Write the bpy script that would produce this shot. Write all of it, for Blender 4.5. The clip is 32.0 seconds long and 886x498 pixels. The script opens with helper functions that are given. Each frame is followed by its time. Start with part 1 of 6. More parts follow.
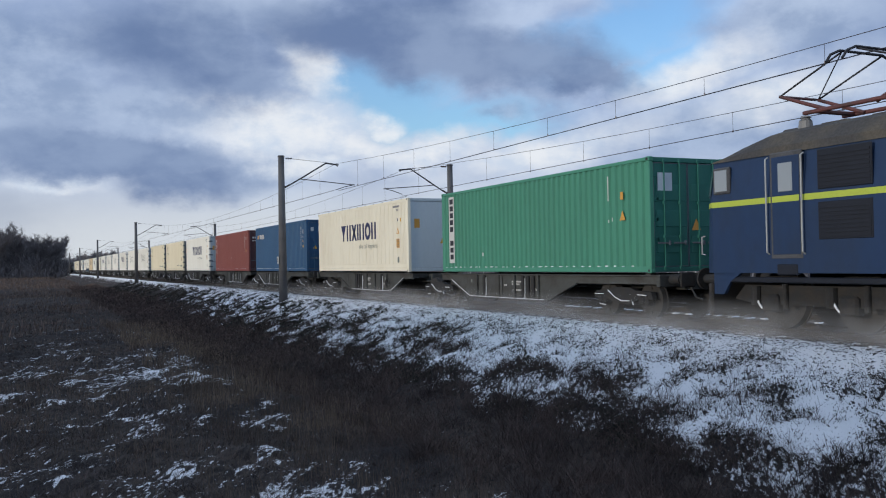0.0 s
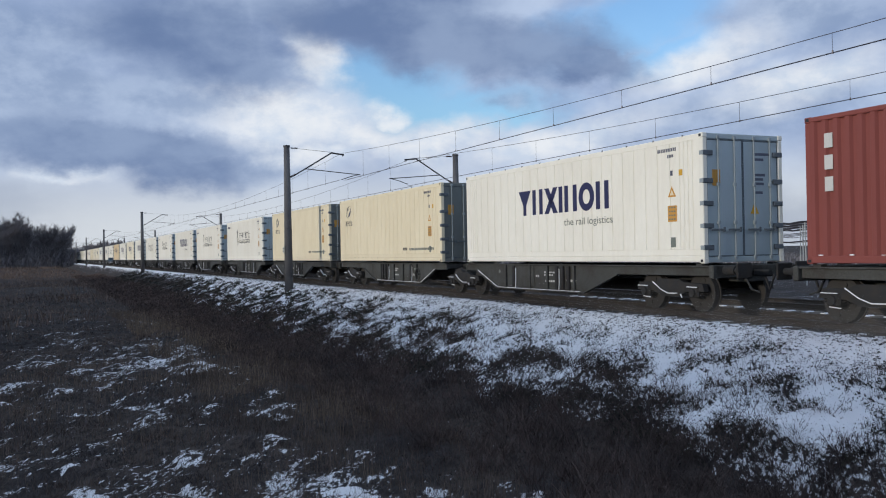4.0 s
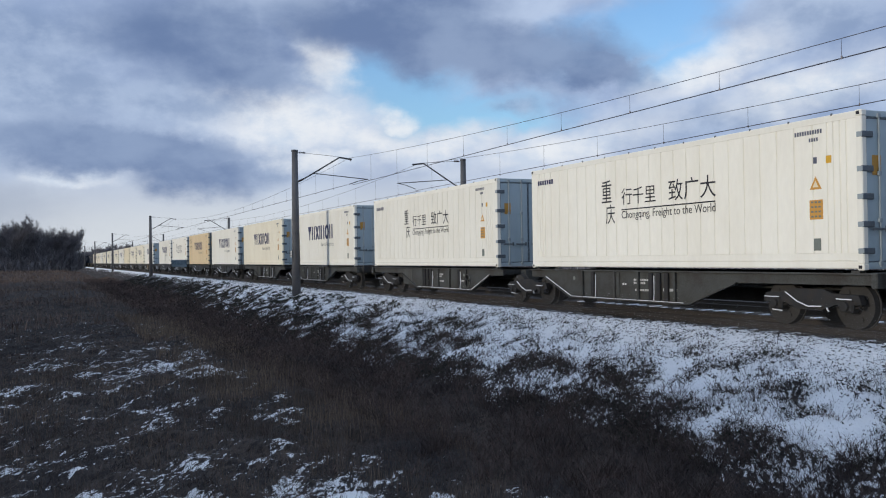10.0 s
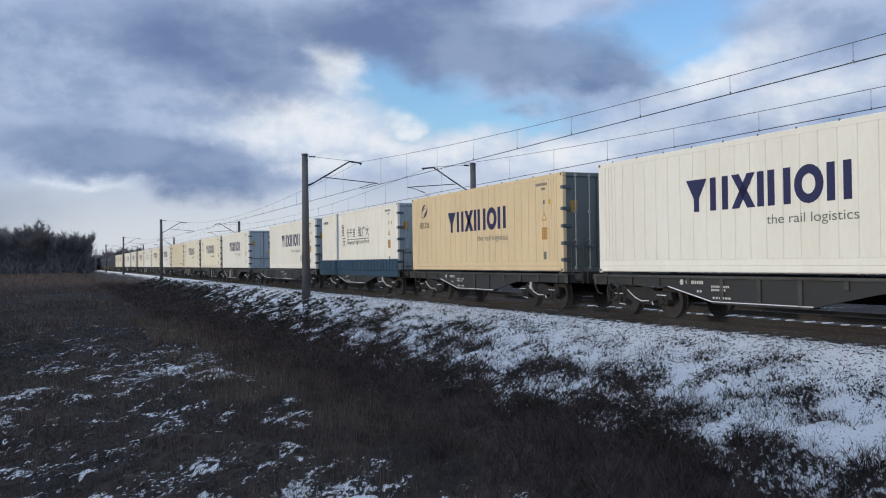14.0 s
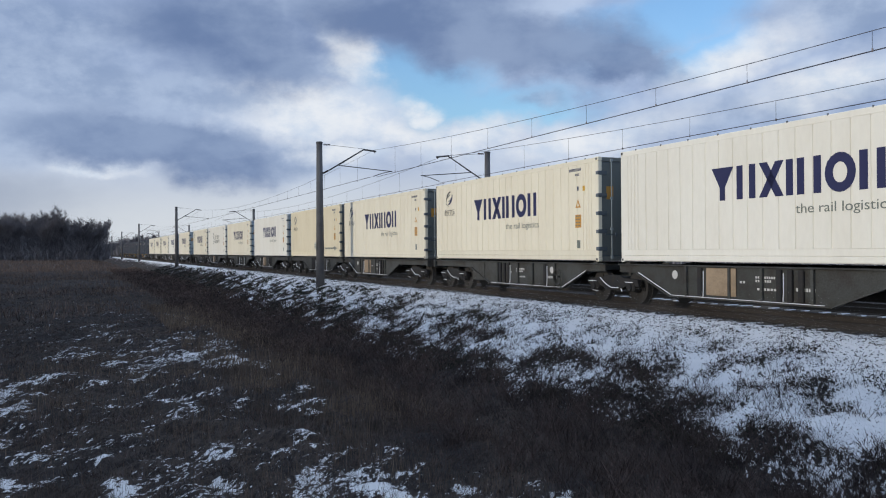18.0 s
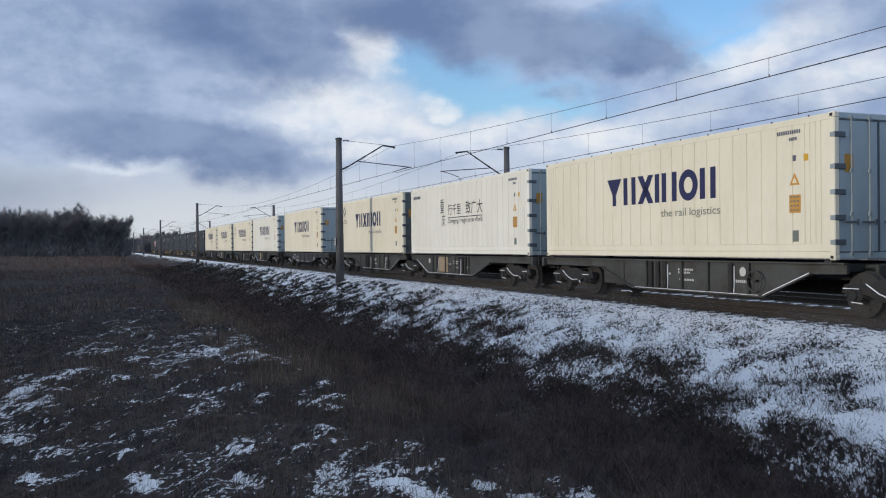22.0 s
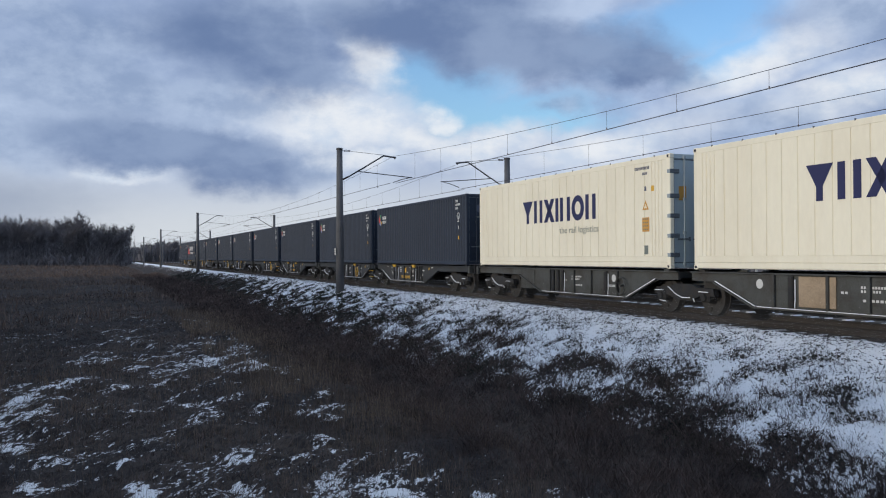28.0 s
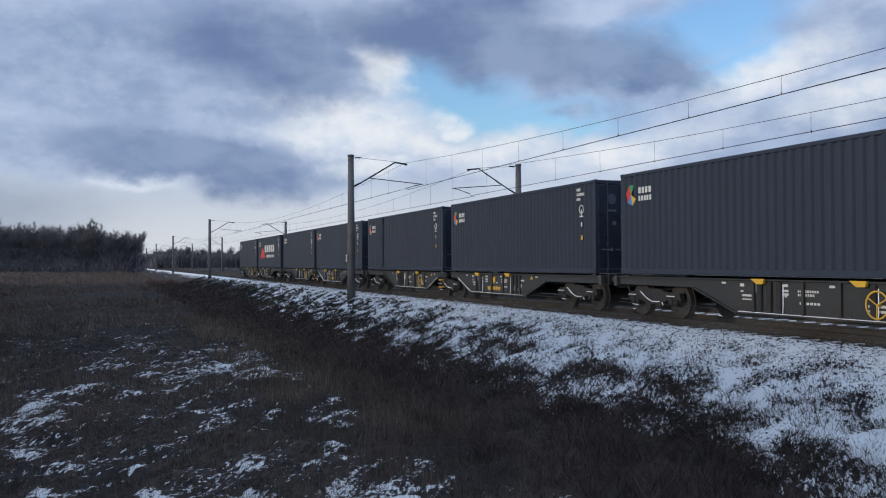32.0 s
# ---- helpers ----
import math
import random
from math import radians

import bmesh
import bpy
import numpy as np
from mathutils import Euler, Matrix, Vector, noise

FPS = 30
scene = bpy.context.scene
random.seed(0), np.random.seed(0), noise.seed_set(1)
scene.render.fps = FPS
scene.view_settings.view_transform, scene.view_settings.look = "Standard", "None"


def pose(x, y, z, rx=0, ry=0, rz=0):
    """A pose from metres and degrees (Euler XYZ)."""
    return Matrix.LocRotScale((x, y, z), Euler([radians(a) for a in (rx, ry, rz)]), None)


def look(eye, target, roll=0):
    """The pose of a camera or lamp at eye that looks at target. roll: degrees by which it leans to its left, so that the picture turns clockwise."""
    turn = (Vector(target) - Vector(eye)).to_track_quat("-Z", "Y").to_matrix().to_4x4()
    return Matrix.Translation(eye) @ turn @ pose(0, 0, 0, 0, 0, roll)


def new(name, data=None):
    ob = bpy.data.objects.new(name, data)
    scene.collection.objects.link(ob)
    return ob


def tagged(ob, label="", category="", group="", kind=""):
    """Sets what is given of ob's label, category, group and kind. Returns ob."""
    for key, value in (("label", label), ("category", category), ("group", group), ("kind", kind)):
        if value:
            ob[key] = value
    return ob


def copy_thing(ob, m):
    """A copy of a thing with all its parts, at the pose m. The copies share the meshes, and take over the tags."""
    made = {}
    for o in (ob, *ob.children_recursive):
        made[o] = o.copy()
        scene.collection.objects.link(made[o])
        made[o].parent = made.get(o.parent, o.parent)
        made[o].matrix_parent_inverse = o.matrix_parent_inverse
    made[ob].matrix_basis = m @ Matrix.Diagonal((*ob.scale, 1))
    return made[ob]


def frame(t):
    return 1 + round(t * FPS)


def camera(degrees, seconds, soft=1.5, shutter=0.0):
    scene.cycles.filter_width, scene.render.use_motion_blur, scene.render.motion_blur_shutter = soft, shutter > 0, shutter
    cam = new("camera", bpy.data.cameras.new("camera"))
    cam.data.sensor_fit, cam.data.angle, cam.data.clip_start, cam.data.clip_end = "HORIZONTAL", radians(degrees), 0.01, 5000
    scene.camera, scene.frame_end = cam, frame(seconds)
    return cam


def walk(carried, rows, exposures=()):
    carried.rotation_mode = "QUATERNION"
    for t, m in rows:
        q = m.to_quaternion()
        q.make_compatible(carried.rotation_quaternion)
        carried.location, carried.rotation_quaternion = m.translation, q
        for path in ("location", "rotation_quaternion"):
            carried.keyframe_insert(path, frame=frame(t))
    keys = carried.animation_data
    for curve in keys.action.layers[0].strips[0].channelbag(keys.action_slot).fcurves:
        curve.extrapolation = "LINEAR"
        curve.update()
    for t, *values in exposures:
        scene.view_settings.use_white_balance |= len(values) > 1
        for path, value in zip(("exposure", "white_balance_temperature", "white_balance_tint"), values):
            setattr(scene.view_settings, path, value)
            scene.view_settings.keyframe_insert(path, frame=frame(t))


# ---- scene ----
EYE = (0.0, 0.0, 1.53)
cam = camera(53.24, 32.0, soft=1.1)
# seconds, turn to the left of the track's normal, tilt, lean
PATH = [
    (0.0, 65.032, 0.851, -1.095),
    (0.5, 64.743, 0.696, -1.047),
    (1.0, 64.524, 0.899, -0.833),
    (1.5, 64.373, 1.055, -0.704),
    (2.0, 64.419, 0.875, -0.664),
    (2.5, 64.794, 0.574, -0.963),
    (3.0, 65.035, 0.420, -1.089),
    (3.5, 65.232, 0.241, -1.090),
    (5.5, 65.783, 0.400, -1.048),
    (6.0, 65.764, 0.463, -1.155),
    (6.5, 65.823, 0.624, -0.941),
    (7.0, 65.765, 0.521, -0.886),
    (7.5, 65.719, 0.468, -0.951),
    (8.0, 65.515, 0.556, -1.038),
    (8.5, 65.447, 0.731, -1.039),
    (9.0, 65.566, 0.614, -1.168),
    (9.5, 65.722, 0.524, -0.967),
    (10.0, 65.877, 0.521, -0.863),
    (10.5, 65.889, 0.698, -0.787),
    (11.0, 66.076, 0.830, -0.756),
    (11.5, 66.169, 0.843, -0.841),
    (12.0, 66.338, 0.811, -0.802),
    (12.5, 66.496, 0.864, -0.800),
    (13.0, 66.611, 0.803, -0.938),
    (13.5, 66.556, 0.837, -0.792),
    (14.0, 66.500, 0.789, -0.735),
    (14.5, 66.531, 0.800, -0.659),
    (16.5, 66.703, 0.225, -0.585),
    (17.0, 66.555, 0.065, -0.538),
    (17.5, 66.866, 0.060, -0.421),
    (18.0, 67.406, 0.054, -0.447),
    (18.5, 67.710, 0.037, -0.499),
    (19.0, 67.785, -0.132, -0.491),
    (19.5, 67.792, -0.157, -0.402),
    (20.0, 67.875, -0.069, -0.390),
    (20.5, 68.114, -0.157, -0.426),
    (21.0, 68.462, -0.260, -0.470),
    (21.5, 68.656, -0.262, -0.499),
    (22.0, 68.662, -0.215, -0.535),
    (22.5, 68.607, -0.064, -0.568),
    (23.0, 68.485, 0.045, -0.508),
    (23.5, 68.479, 0.009, -0.400),
    (24.0, 68.509, 0.017, -0.320),
    (24.5, 68.562, 0.132, -0.281),
    (25.0, 68.537, 0.183, -0.199),
    (25.5, 68.437, 0.307, -0.174),
    (27.5, 68.594, 0.498, -0.330),
    (28.0, 68.673, 0.457, -0.334),
    (28.5, 68.948, 0.359, -0.353),
    (29.0, 69.147, 0.447, -0.256),
    (29.5, 69.117, 0.591, -0.230),
    (30.0, 69.016, 0.842, -0.202),
    (30.5, 68.775, 0.959, -0.184),
    (31.0, 68.886, 1.064, -0.192),
    (31.5, 69.107, 1.075, -0.251),
    (32.0, 69.393, 0.887, -0.325),
]
walk(cam, [(t, pose(*EYE, 90 + tilt, 0, turn) @ pose(0, 0, 0, 0, 0, lean)) for t, turn, tilt, lean in PATH])

TRACK_Y, FAR_TRACK_Y = 15.08, 19.08
WAGON_TOP = 1.16


def travelled(t):
    """How far the train has come since the start, in metres."""
    return 15.3526 * t + 0.0091082 * t * t - 0.0000536 * t ** 3


# ---- sky and sun ----
SUN_FROM = Vector((0.09, -0.985, 0.14)).normalized()
world = bpy.data.worlds.new("winter_sky")
scene.world = world
world.use_nodes = True
wn, wl = world.node_tree.nodes, world.node_tree.links
wn.clear()


def wnode(kind, **values):
    n = wn.new(kind)
    for k, v in values.items():
        if k == "op":
            n.operation = v
        else:
            n.inputs[int(k[1:])].default_value = v
    return n


def wmath(op, a, b=None, c=None):
    n = wn.new("ShaderNodeMath")
    n.operation = op
    for i, v in enumerate((a, b, c)):
        if v is None:
            continue
        if isinstance(v, (int, float)):
            n.inputs[i].default_value = v
        else:
            wl.new(v, n.inputs[i])
    return n.outputs[0]


def wmix(fac, a, b):
    n = wn.new("ShaderNodeMix")
    n.data_type = "RGBA"
    for sock, v in ((n.inputs[0], fac), (n.inputs[6], a), (n.inputs[7], b)):
        if isinstance(v, (tuple, float, int)):
            sock.default_value = v
        else:
            wl.new(v, sock)
    return n.outputs[2]


def wstep(v, lo, hi):
    n = wn.new("ShaderNodeMapRange")
    n.interpolation_type = "SMOOTHSTEP"
    wl.new(v, n.inputs[0])
    n.inputs[1].default_value, n.inputs[2].default_value = lo, hi
    return n.outputs[0]


coord = wn.new("ShaderNodeTexCoord")
sep = wn.new("ShaderNodeSeparateXYZ")
wl.new(coord.outputs["Generated"], sep.inputs[0])
azimuth = wmath("MULTIPLY", wmath("ARCTAN2", wmath("MULTIPLY", sep.outputs[0], -1.0), sep.outputs[1]), 57.2958)
height = wmath("MULTIPLY", wmath("ARCSINE", sep.outputs[2]), 57.2958)
flat_sky = wn.new("ShaderNodeCombineXYZ")
wl.new(azimuth, flat_sky.inputs[0])
wl.new(height, flat_sky.inputs[1])


def wnoise(scale, detail, stretch=(1, 1.9, 1), rough=0.55):
    m = wn.new("ShaderNodeMapping")
    m.inputs["Scale"].default_value = stretch
    wl.new(flat_sky.outputs[0], m.inputs[0])
    n = wn.new("ShaderNodeTexNoise")
    n.inputs["Scale"].default_value, n.inputs["Detail"].default_value, n.inputs["Roughness"].default_value = scale, detail, rough
    wl.new(m.outputs[0], n.inputs["Vector"])
    return n


swirl = wnoise(0.13, 8, (1, 1.4, 1), rough=0.58)
push = wn.new("ShaderNodeVectorMath")
push.operation = "MULTIPLY_ADD"
wl.new(swirl.outputs["Color"], push.inputs[0])
push.inputs[1].default_value = (9, 5.4, 0)
wl.new(flat_sky.outputs[0], push.inputs[2])
shift = wn.new("ShaderNodeVectorMath")
shift.operation = "SUBTRACT"
wl.new(push.outputs[0], shift.inputs[0])
shift.inputs[1].default_value = (4.5, 2.7, 0)


def blob(az, el, wide, tall, tilt=0, soft=0.75):
    """1 inside a cloud of that place, size and tilt, in degrees, falling to 0 at its rim."""
    m = wn.new("ShaderNodeMapping")
    m.vector_type = "TEXTURE"
    wl.new(shift.outputs[0], m.inputs["Vector"])
    m.inputs["Location"].default_value, m.inputs["Rotation"].default_value, m.inputs["Scale"].default_value = (az, el, 0), (0, 0, radians(tilt)), (wide, tall, 1)
    c = wn.new("ShaderNodeVectorMath")
    c.operation = "LENGTH"
    wl.new(m.outputs[0], c.inputs[0])
    return wstep(c.outputs["Value"], 1.0 + soft, 1.0 - soft)


def top(values):
    out = values[0]
    for v in values[1:]:
        out = wmath("MAXIMUM", out, v)
    return out


sky = wn.new("ShaderNodeTexSky")
sky.sky_type = "NISHITA"
sky.sun_disc = False
sky.sun_elevation = math.asin(SUN_FROM.z)
sky.sun_rotation = math.atan2(SUN_FROM.x, SUN_FROM.y)
bright = wn.new("ShaderNodeVectorMath")
bright.operation = "MULTIPLY"
wl.new(sky.outputs[0], bright.inputs[0])
bright.inputs[1].default_value = (0.135, 0.19, 0.275)

BLUE = [blob(68.8, 10.7, 4.7, 2.29, 10, 0.5), blob(64.1, 9.2, 6.6, 1.25, 0, 0.55), blob(53.1, 14.4, 6.0, 2.01, -20, 0.6), blob(51.1, 12.4, 3.1, 1.35, -20, 0.6)]
DARK = [blob(63.2, 13.4, 9.2, 2.35, 10, 0.42), blob(56.4, 11.7, 4.3, 1.25, 12, 0.45), blob(69.8, 15.4, 8.7, 2.04, 0, 0.6), blob(80.2, 13.8, 5.8, 2.84, 10, 0.6), blob(78.1, 11.5, 3.5, 1.72, 0, 0.7), blob(85.9, 6.8, 6.4, 1.80, 2, 0.34), blob(81.7, 5.3, 3.4, 1.19, 0, 0.6), blob(90.3, 7.9, 3.9, 1.31, 0, 0.7),
        blob(118, 16, 16, 6, 0, 0.6), blob(26, 13, 9, 3, 0, 0.7)]
MID = [blob(92.5, 11.5, 6.0, 2.2, 0, 0.7), blob(96.0, 7.0, 5.0, 2.0, 0, 0.7), blob(42.8, 13.9, 4.7, 1.43, 0, 0.8), blob(89.6, 13.9, 6.7, 1.89, 0, 0.8), blob(87.5, 10.3, 11.3, 1.38, 0, 0.7), blob(76.8, 5.9, 3.2, 1.35, 0, 0.7), blob(46.1, 8.5, 8.5, 1.69, -8, 0.9), blob(61.3, 9.5, 1.8, 0.50, 0, 0.8), blob(82.6, 9.6, 6.7, 1.02, 0, 0.8)]
WHITE = [blob(72.9, 12.6, 1.6, 2.94, 0, 0.7), blob(75.7, 8.5, 5.3, 1.76, 0, 0.6), blob(69.9, 9.1, 1.1, 0.6, 0, 0.95), blob(49.1, 11.7, 3.2, 1.25, -20, 0.8), blob(71.4, 7.5, 4.7, 1.07, 0, 0.8), blob(66.2, 7.3, 4.6, 0.95, 0, 0.8), blob(88.5, 4.8, 2.2, 0.40, 3, 0.8), blob(73.6, 6.2, 2.9, 0.72, 0, 0.8), blob(43.2, 10.2, 3.8, 1.31, -15, 0.9), blob(58.3, 7.2, 5.8, 1.00, -10, 0.9)]
wisps = wnoise(0.045, 7, rough=0.55)
billow = wnoise(0.11, 9, (1, 1.7, 1), rough=0.56)
puff = wnoise(0.30, 6, (1, 1.5, 1), rough=0.6)
cloud_grey = wmix(wstep(billow.outputs["Fac"], 0.36, 0.64), (0.32, 0.42, 0.64, 1), (0.51, 0.62, 0.82, 1))
low_light = wmix(wstep(height, 8.0, 1.5), cloud_grey, (0.635, 0.68, 0.735, 1))
cloud_dark = wmix(wstep(billow.outputs["Fac"], 0.36, 0.66), (0.137, 0.207, 0.38, 1), (0.25, 0.337, 0.52, 1))
cloud_mid = wmix(wstep(puff.outputs["Fac"], 0.34, 0.66), (0.225, 0.315, 0.50, 1), (0.385, 0.485, 0.67, 1))
cloud_white = wmix(wstep(puff.outputs["Fac"], 0.34, 0.62), (0.62, 0.71, 0.84, 1), (0.84, 0.87, 0.91, 1))
high_grey = wmix(wstep(wisps.outputs["Fac"], 0.40, 0.62), (0.335, 0.45, 0.665, 1), (0.625, 0.765, 0.97, 1))
layer = wmix(wstep(height, 20.0, 30.0), low_light, high_grey)
layer = wmix(wmath("MULTIPLY", top(BLUE), 0.92), layer, bright.outputs[0])
layer = wmix(wmath("MULTIPLY", top(MID), 0.75), layer, cloud_mid)
layer = wmix(wmath("MULTIPLY", top(WHITE), 0.9), layer, cloud_white)
layer = wmix(wmath("MULTIPLY", top([blob(51.0, 1.6, 10.0, 1.7, 0, 0.8), blob(99.0, 3.0, 8.0, 1.6, 0, 0.8)]), 0.8), layer, (0.31, 0.37, 0.49, 1))
layer = wmix(wmath("MULTIPLY", top(DARK), 0.94), layer, cloud_dark)
ground_glow = wmix(wstep(height, 0.0, -3.0), layer, (0.16, 0.15, 0.15, 1))
back = wn.new("ShaderNodeBackground")
back.inputs["Strength"].default_value = 1.0
wl.new(ground_glow, back.inputs[0])
wout = wn.new("ShaderNodeOutputWorld")
wl.new(back.outputs[0], wout.inputs[0])

sun_data = bpy.data.lights.new("sun", "SUN")
sun_data.energy, sun_data.angle, sun_data.color = 1.95, radians(5), (1.0, 0.91, 0.77)
sun = new("sun", sun_data)
sun.matrix_world = look(tuple(SUN_FROM * 200), (0, 0, 0))

# ---- materials ----


def material(name, colour, rough=0.6, metal=0.0, vary=0.25, scale=3.0, fine=40.0, bump=0.15, other=None, spec=0.3, island=0.0, each=0.0, stretch=1.0, tone_amount=None):
    """A surface with stains at two scales and fine relief; other: the colour of its dirt or wear."""
    m = bpy.data.materials.new(name)
    m.use_nodes = True
    nt = m.node_tree
    p = nt.nodes["Principled BSDF"]
    p.inputs["Roughness"].default_value, p.inputs["Metallic"].default_value = rough, metal
    p.inputs["Specular IOR Level"].default_value = spec
    tc = nt.nodes.new("ShaderNodeTexCoord")
    big, small = nt.nodes.new("ShaderNodeTexNoise"), nt.nodes.new("ShaderNodeTexNoise")
    place = nt.nodes.new("ShaderNodeMapping")
    place.inputs["Scale"].default_value = (1, 1, stretch)
    nt.links.new(tc.outputs["Object"], place.inputs[0])
    for n, sc, dt in ((big, scale, 5), (small, fine, 3)):
        nt.links.new(place.outputs[0], n.inputs["Vector"])
        n.inputs["Scale"].default_value, n.inputs["Detail"].default_value, n.inputs["Roughness"].default_value = sc, dt, 0.6
    other = other or tuple(c * (1 - vary) for c in colour)
    ramp = nt.nodes.new("ShaderNodeMapRange")
    ramp.interpolation_type = "SMOOTHSTEP"
    nt.links.new(big.outputs["Fac"], ramp.inputs[0])
    ramp.inputs[1].default_value, ramp.inputs[2].default_value, ramp.inputs[4].default_value = 0.38, 0.72, vary * 2 if vary < 0.5 else 1.0
    mix = nt.nodes.new("ShaderNodeMix")
    mix.data_type = "RGBA"
    mix.inputs[6].default_value, mix.inputs[7].default_value = (*colour, 1), (*other, 1)
    nt.links.new(ramp.outputs[0], mix.inputs[0])
    tone = nt.nodes.new("ShaderNodeMapRange")
    nt.links.new(small.outputs["Fac"], tone.inputs[0])
    tone.inputs[1].default_value, tone.inputs[2].default_value, tone.inputs[3].default_value, tone.inputs[4].default_value = 0.3, 0.7, 1 - (vary * 0.5 if tone_amount is None else tone_amount), 1 + (vary * 0.35 if tone_amount is None else tone_amount)
    bright_of = tone.outputs[0]
    for amount, kind, socket in ((island, "ShaderNodeNewGeometry", "Random Per Island"), (each, "ShaderNodeObjectInfo", "Random")):
        if amount:
            g = nt.nodes.new(kind)
            r = nt.nodes.new("ShaderNodeMapRange")
            nt.links.new(g.outputs[socket], r.inputs[0])
            r.inputs[3].default_value, r.inputs[4].default_value = 1 - amount, 1 + amount
            mul = nt.nodes.new("ShaderNodeMath")
            mul.operation = "MULTIPLY"
            nt.links.new(bright_of, mul.inputs[0])
            nt.links.new(r.outputs[0], mul.inputs[1])
            bright_of = mul.outputs[0]
    scale_node = nt.nodes.new("ShaderNodeVectorMath")
    scale_node.operation = "SCALE"
    nt.links.new(mix.outputs[2], scale_node.inputs[0])
    nt.links.new(bright_of, scale_node.inputs["Scale"])
    nt.links.new(scale_node.outputs[0], p.inputs["Base Color"])
    if bump:
        b = nt.nodes.new("ShaderNodeBump")
        b.inputs["Strength"].default_value, b.inputs["Distance"].default_value = bump, 0.02
        nt.links.new(small.outputs["Fac"], b.inputs["Height"])
        nt.links.new(b.outputs[0], p.inputs["Normal"])
    return m


# darker green and red copies put the door ends' shade into the paint colour
PAINT = {}
for key, colour, dirt in (("white", (0.78, 0.76, 0.68), (0.66, 0.62, 0.52)), ("ivory", (0.76, 0.71, 0.57), (0.62, 0.55, 0.42)), ("cream", (0.74, 0.66, 0.48), (0.62, 0.53, 0.36)),
                          ("tan", (0.68, 0.54, 0.34), (0.52, 0.40, 0.24)), ("green", (0.065, 0.24, 0.165), (0.06, 0.18, 0.13)), ("green_shaded_end", (0.03, 0.15, 0.12), (0.02, 0.09, 0.08)),
                          ("blue", (0.030, 0.088, 0.178), (0.032, 0.076, 0.140)), ("red", (0.22, 0.064, 0.055), (0.165, 0.050, 0.045)), ("red_shaded_end", (0.075, 0.040, 0.042), (0.055, 0.036, 0.038)), ("dark", (0.030, 0.039, 0.058), (0.025, 0.031, 0.044)),
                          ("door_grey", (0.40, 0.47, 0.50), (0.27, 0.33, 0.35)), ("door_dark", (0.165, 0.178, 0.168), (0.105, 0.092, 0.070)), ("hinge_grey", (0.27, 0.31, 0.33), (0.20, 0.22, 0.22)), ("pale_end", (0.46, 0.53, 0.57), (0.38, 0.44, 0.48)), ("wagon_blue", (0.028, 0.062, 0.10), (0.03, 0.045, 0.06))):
    PAINT[key] = material("paint_" + key, colour, 0.55, vary=0.17, scale=0.9, fine=9, bump=0.02, other=dirt, each=0.04, spec=0.22, stretch=0.35, tone_amount=0.025)
STEEL_DARK = material("door_gear", (0.10, 0.12, 0.14), 0.6, 0.1, other=(0.16, 0.17, 0.17))
INK = material("navy_ink", (0.025, 0.028, 0.085), 0.5, vary=0.1, bump=0)
INK_GREY = material("grey_ink", (0.16, 0.18, 0.16), 0.5, vary=0.1, bump=0)
INK_BLACK = material("black_ink", (0.025, 0.025, 0.03), 0.5, vary=0.1, bump=0)
ORANGE = material("orange_sticker", (0.54, 0.28, 0.06), 0.5, vary=0.1, bump=0)
YELLOW = material("yellow_paint", (0.62, 0.36, 0.04), 0.5, vary=0.2, bump=0.05)
WHITE_INK = material("white_lettering", (0.54, 0.54, 0.52), 0.5, vary=0.15, bump=0)
RED_INK = material("red_lettering", (0.50, 0.05, 0.04), 0.5, vary=0.1, bump=0)
GREEN_INK = material("green_lettering", (0.04, 0.25, 0.10), 0.5, vary=0.1, bump=0)
BLUE_INK = material("blue_lettering", (0.06, 0.20, 0.50), 0.5, vary=0.1, bump=0)
GREY_PATCH = material("grey_sticker", (0.10, 0.11, 0.15), 0.5, vary=0.2, bump=0)
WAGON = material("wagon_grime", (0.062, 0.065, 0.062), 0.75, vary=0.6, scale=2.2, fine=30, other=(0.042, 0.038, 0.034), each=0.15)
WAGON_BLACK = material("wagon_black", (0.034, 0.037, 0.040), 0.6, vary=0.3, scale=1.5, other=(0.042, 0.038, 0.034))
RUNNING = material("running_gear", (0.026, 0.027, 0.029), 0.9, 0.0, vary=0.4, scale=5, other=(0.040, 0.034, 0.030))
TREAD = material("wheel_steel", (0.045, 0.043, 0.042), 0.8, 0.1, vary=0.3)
SNOW = material("snow", (0.86, 0.88, 0.92), 0.6, vary=0.08, scale=4, fine=60, bump=0.25)
WOOD = material("deck_plank", (0.33, 0.25, 0.17), 0.8, vary=0.35, scale=2)
RAIL = material("rail_rust", (0.050, 0.042, 0.038), 0.7, 0.2, vary=0.3)
SLEEPER = material("concrete_sleeper", (0.20, 0.18, 0.16), 0.85, vary=0.4, other=(0.12, 0.09, 0.07), each=0.15)
BALLAST = material("ballast", (0.058, 0.054, 0.056), 0.9, vary=0.5, scale=1.2, fine=16, bump=1.0, other=(0.038, 0.034, 0.035))
CONCRETE = material("mast_concrete", (0.115, 0.115, 0.12), 0.85, vary=0.4, scale=1.2, fine=50, bump=0.3, other=(0.07, 0.07, 0.075))
GALV = material("mast_steel", (0.07, 0.07, 0.075), 0.55, 0.5, vary=0.3)
WIRE = material("wire_copper", (0.11, 0.105, 0.12), 0.5, 0.6, vary=0.1, bump=0)
CERAMIC = material("insulator_brown", (0.06, 0.035, 0.03), 0.25, vary=0.2, bump=0)
BARK = material("bark", (0.13, 0.122, 0.124), 0.95, vary=0.4, scale=2, fine=15, bump=0.5, each=0.2)
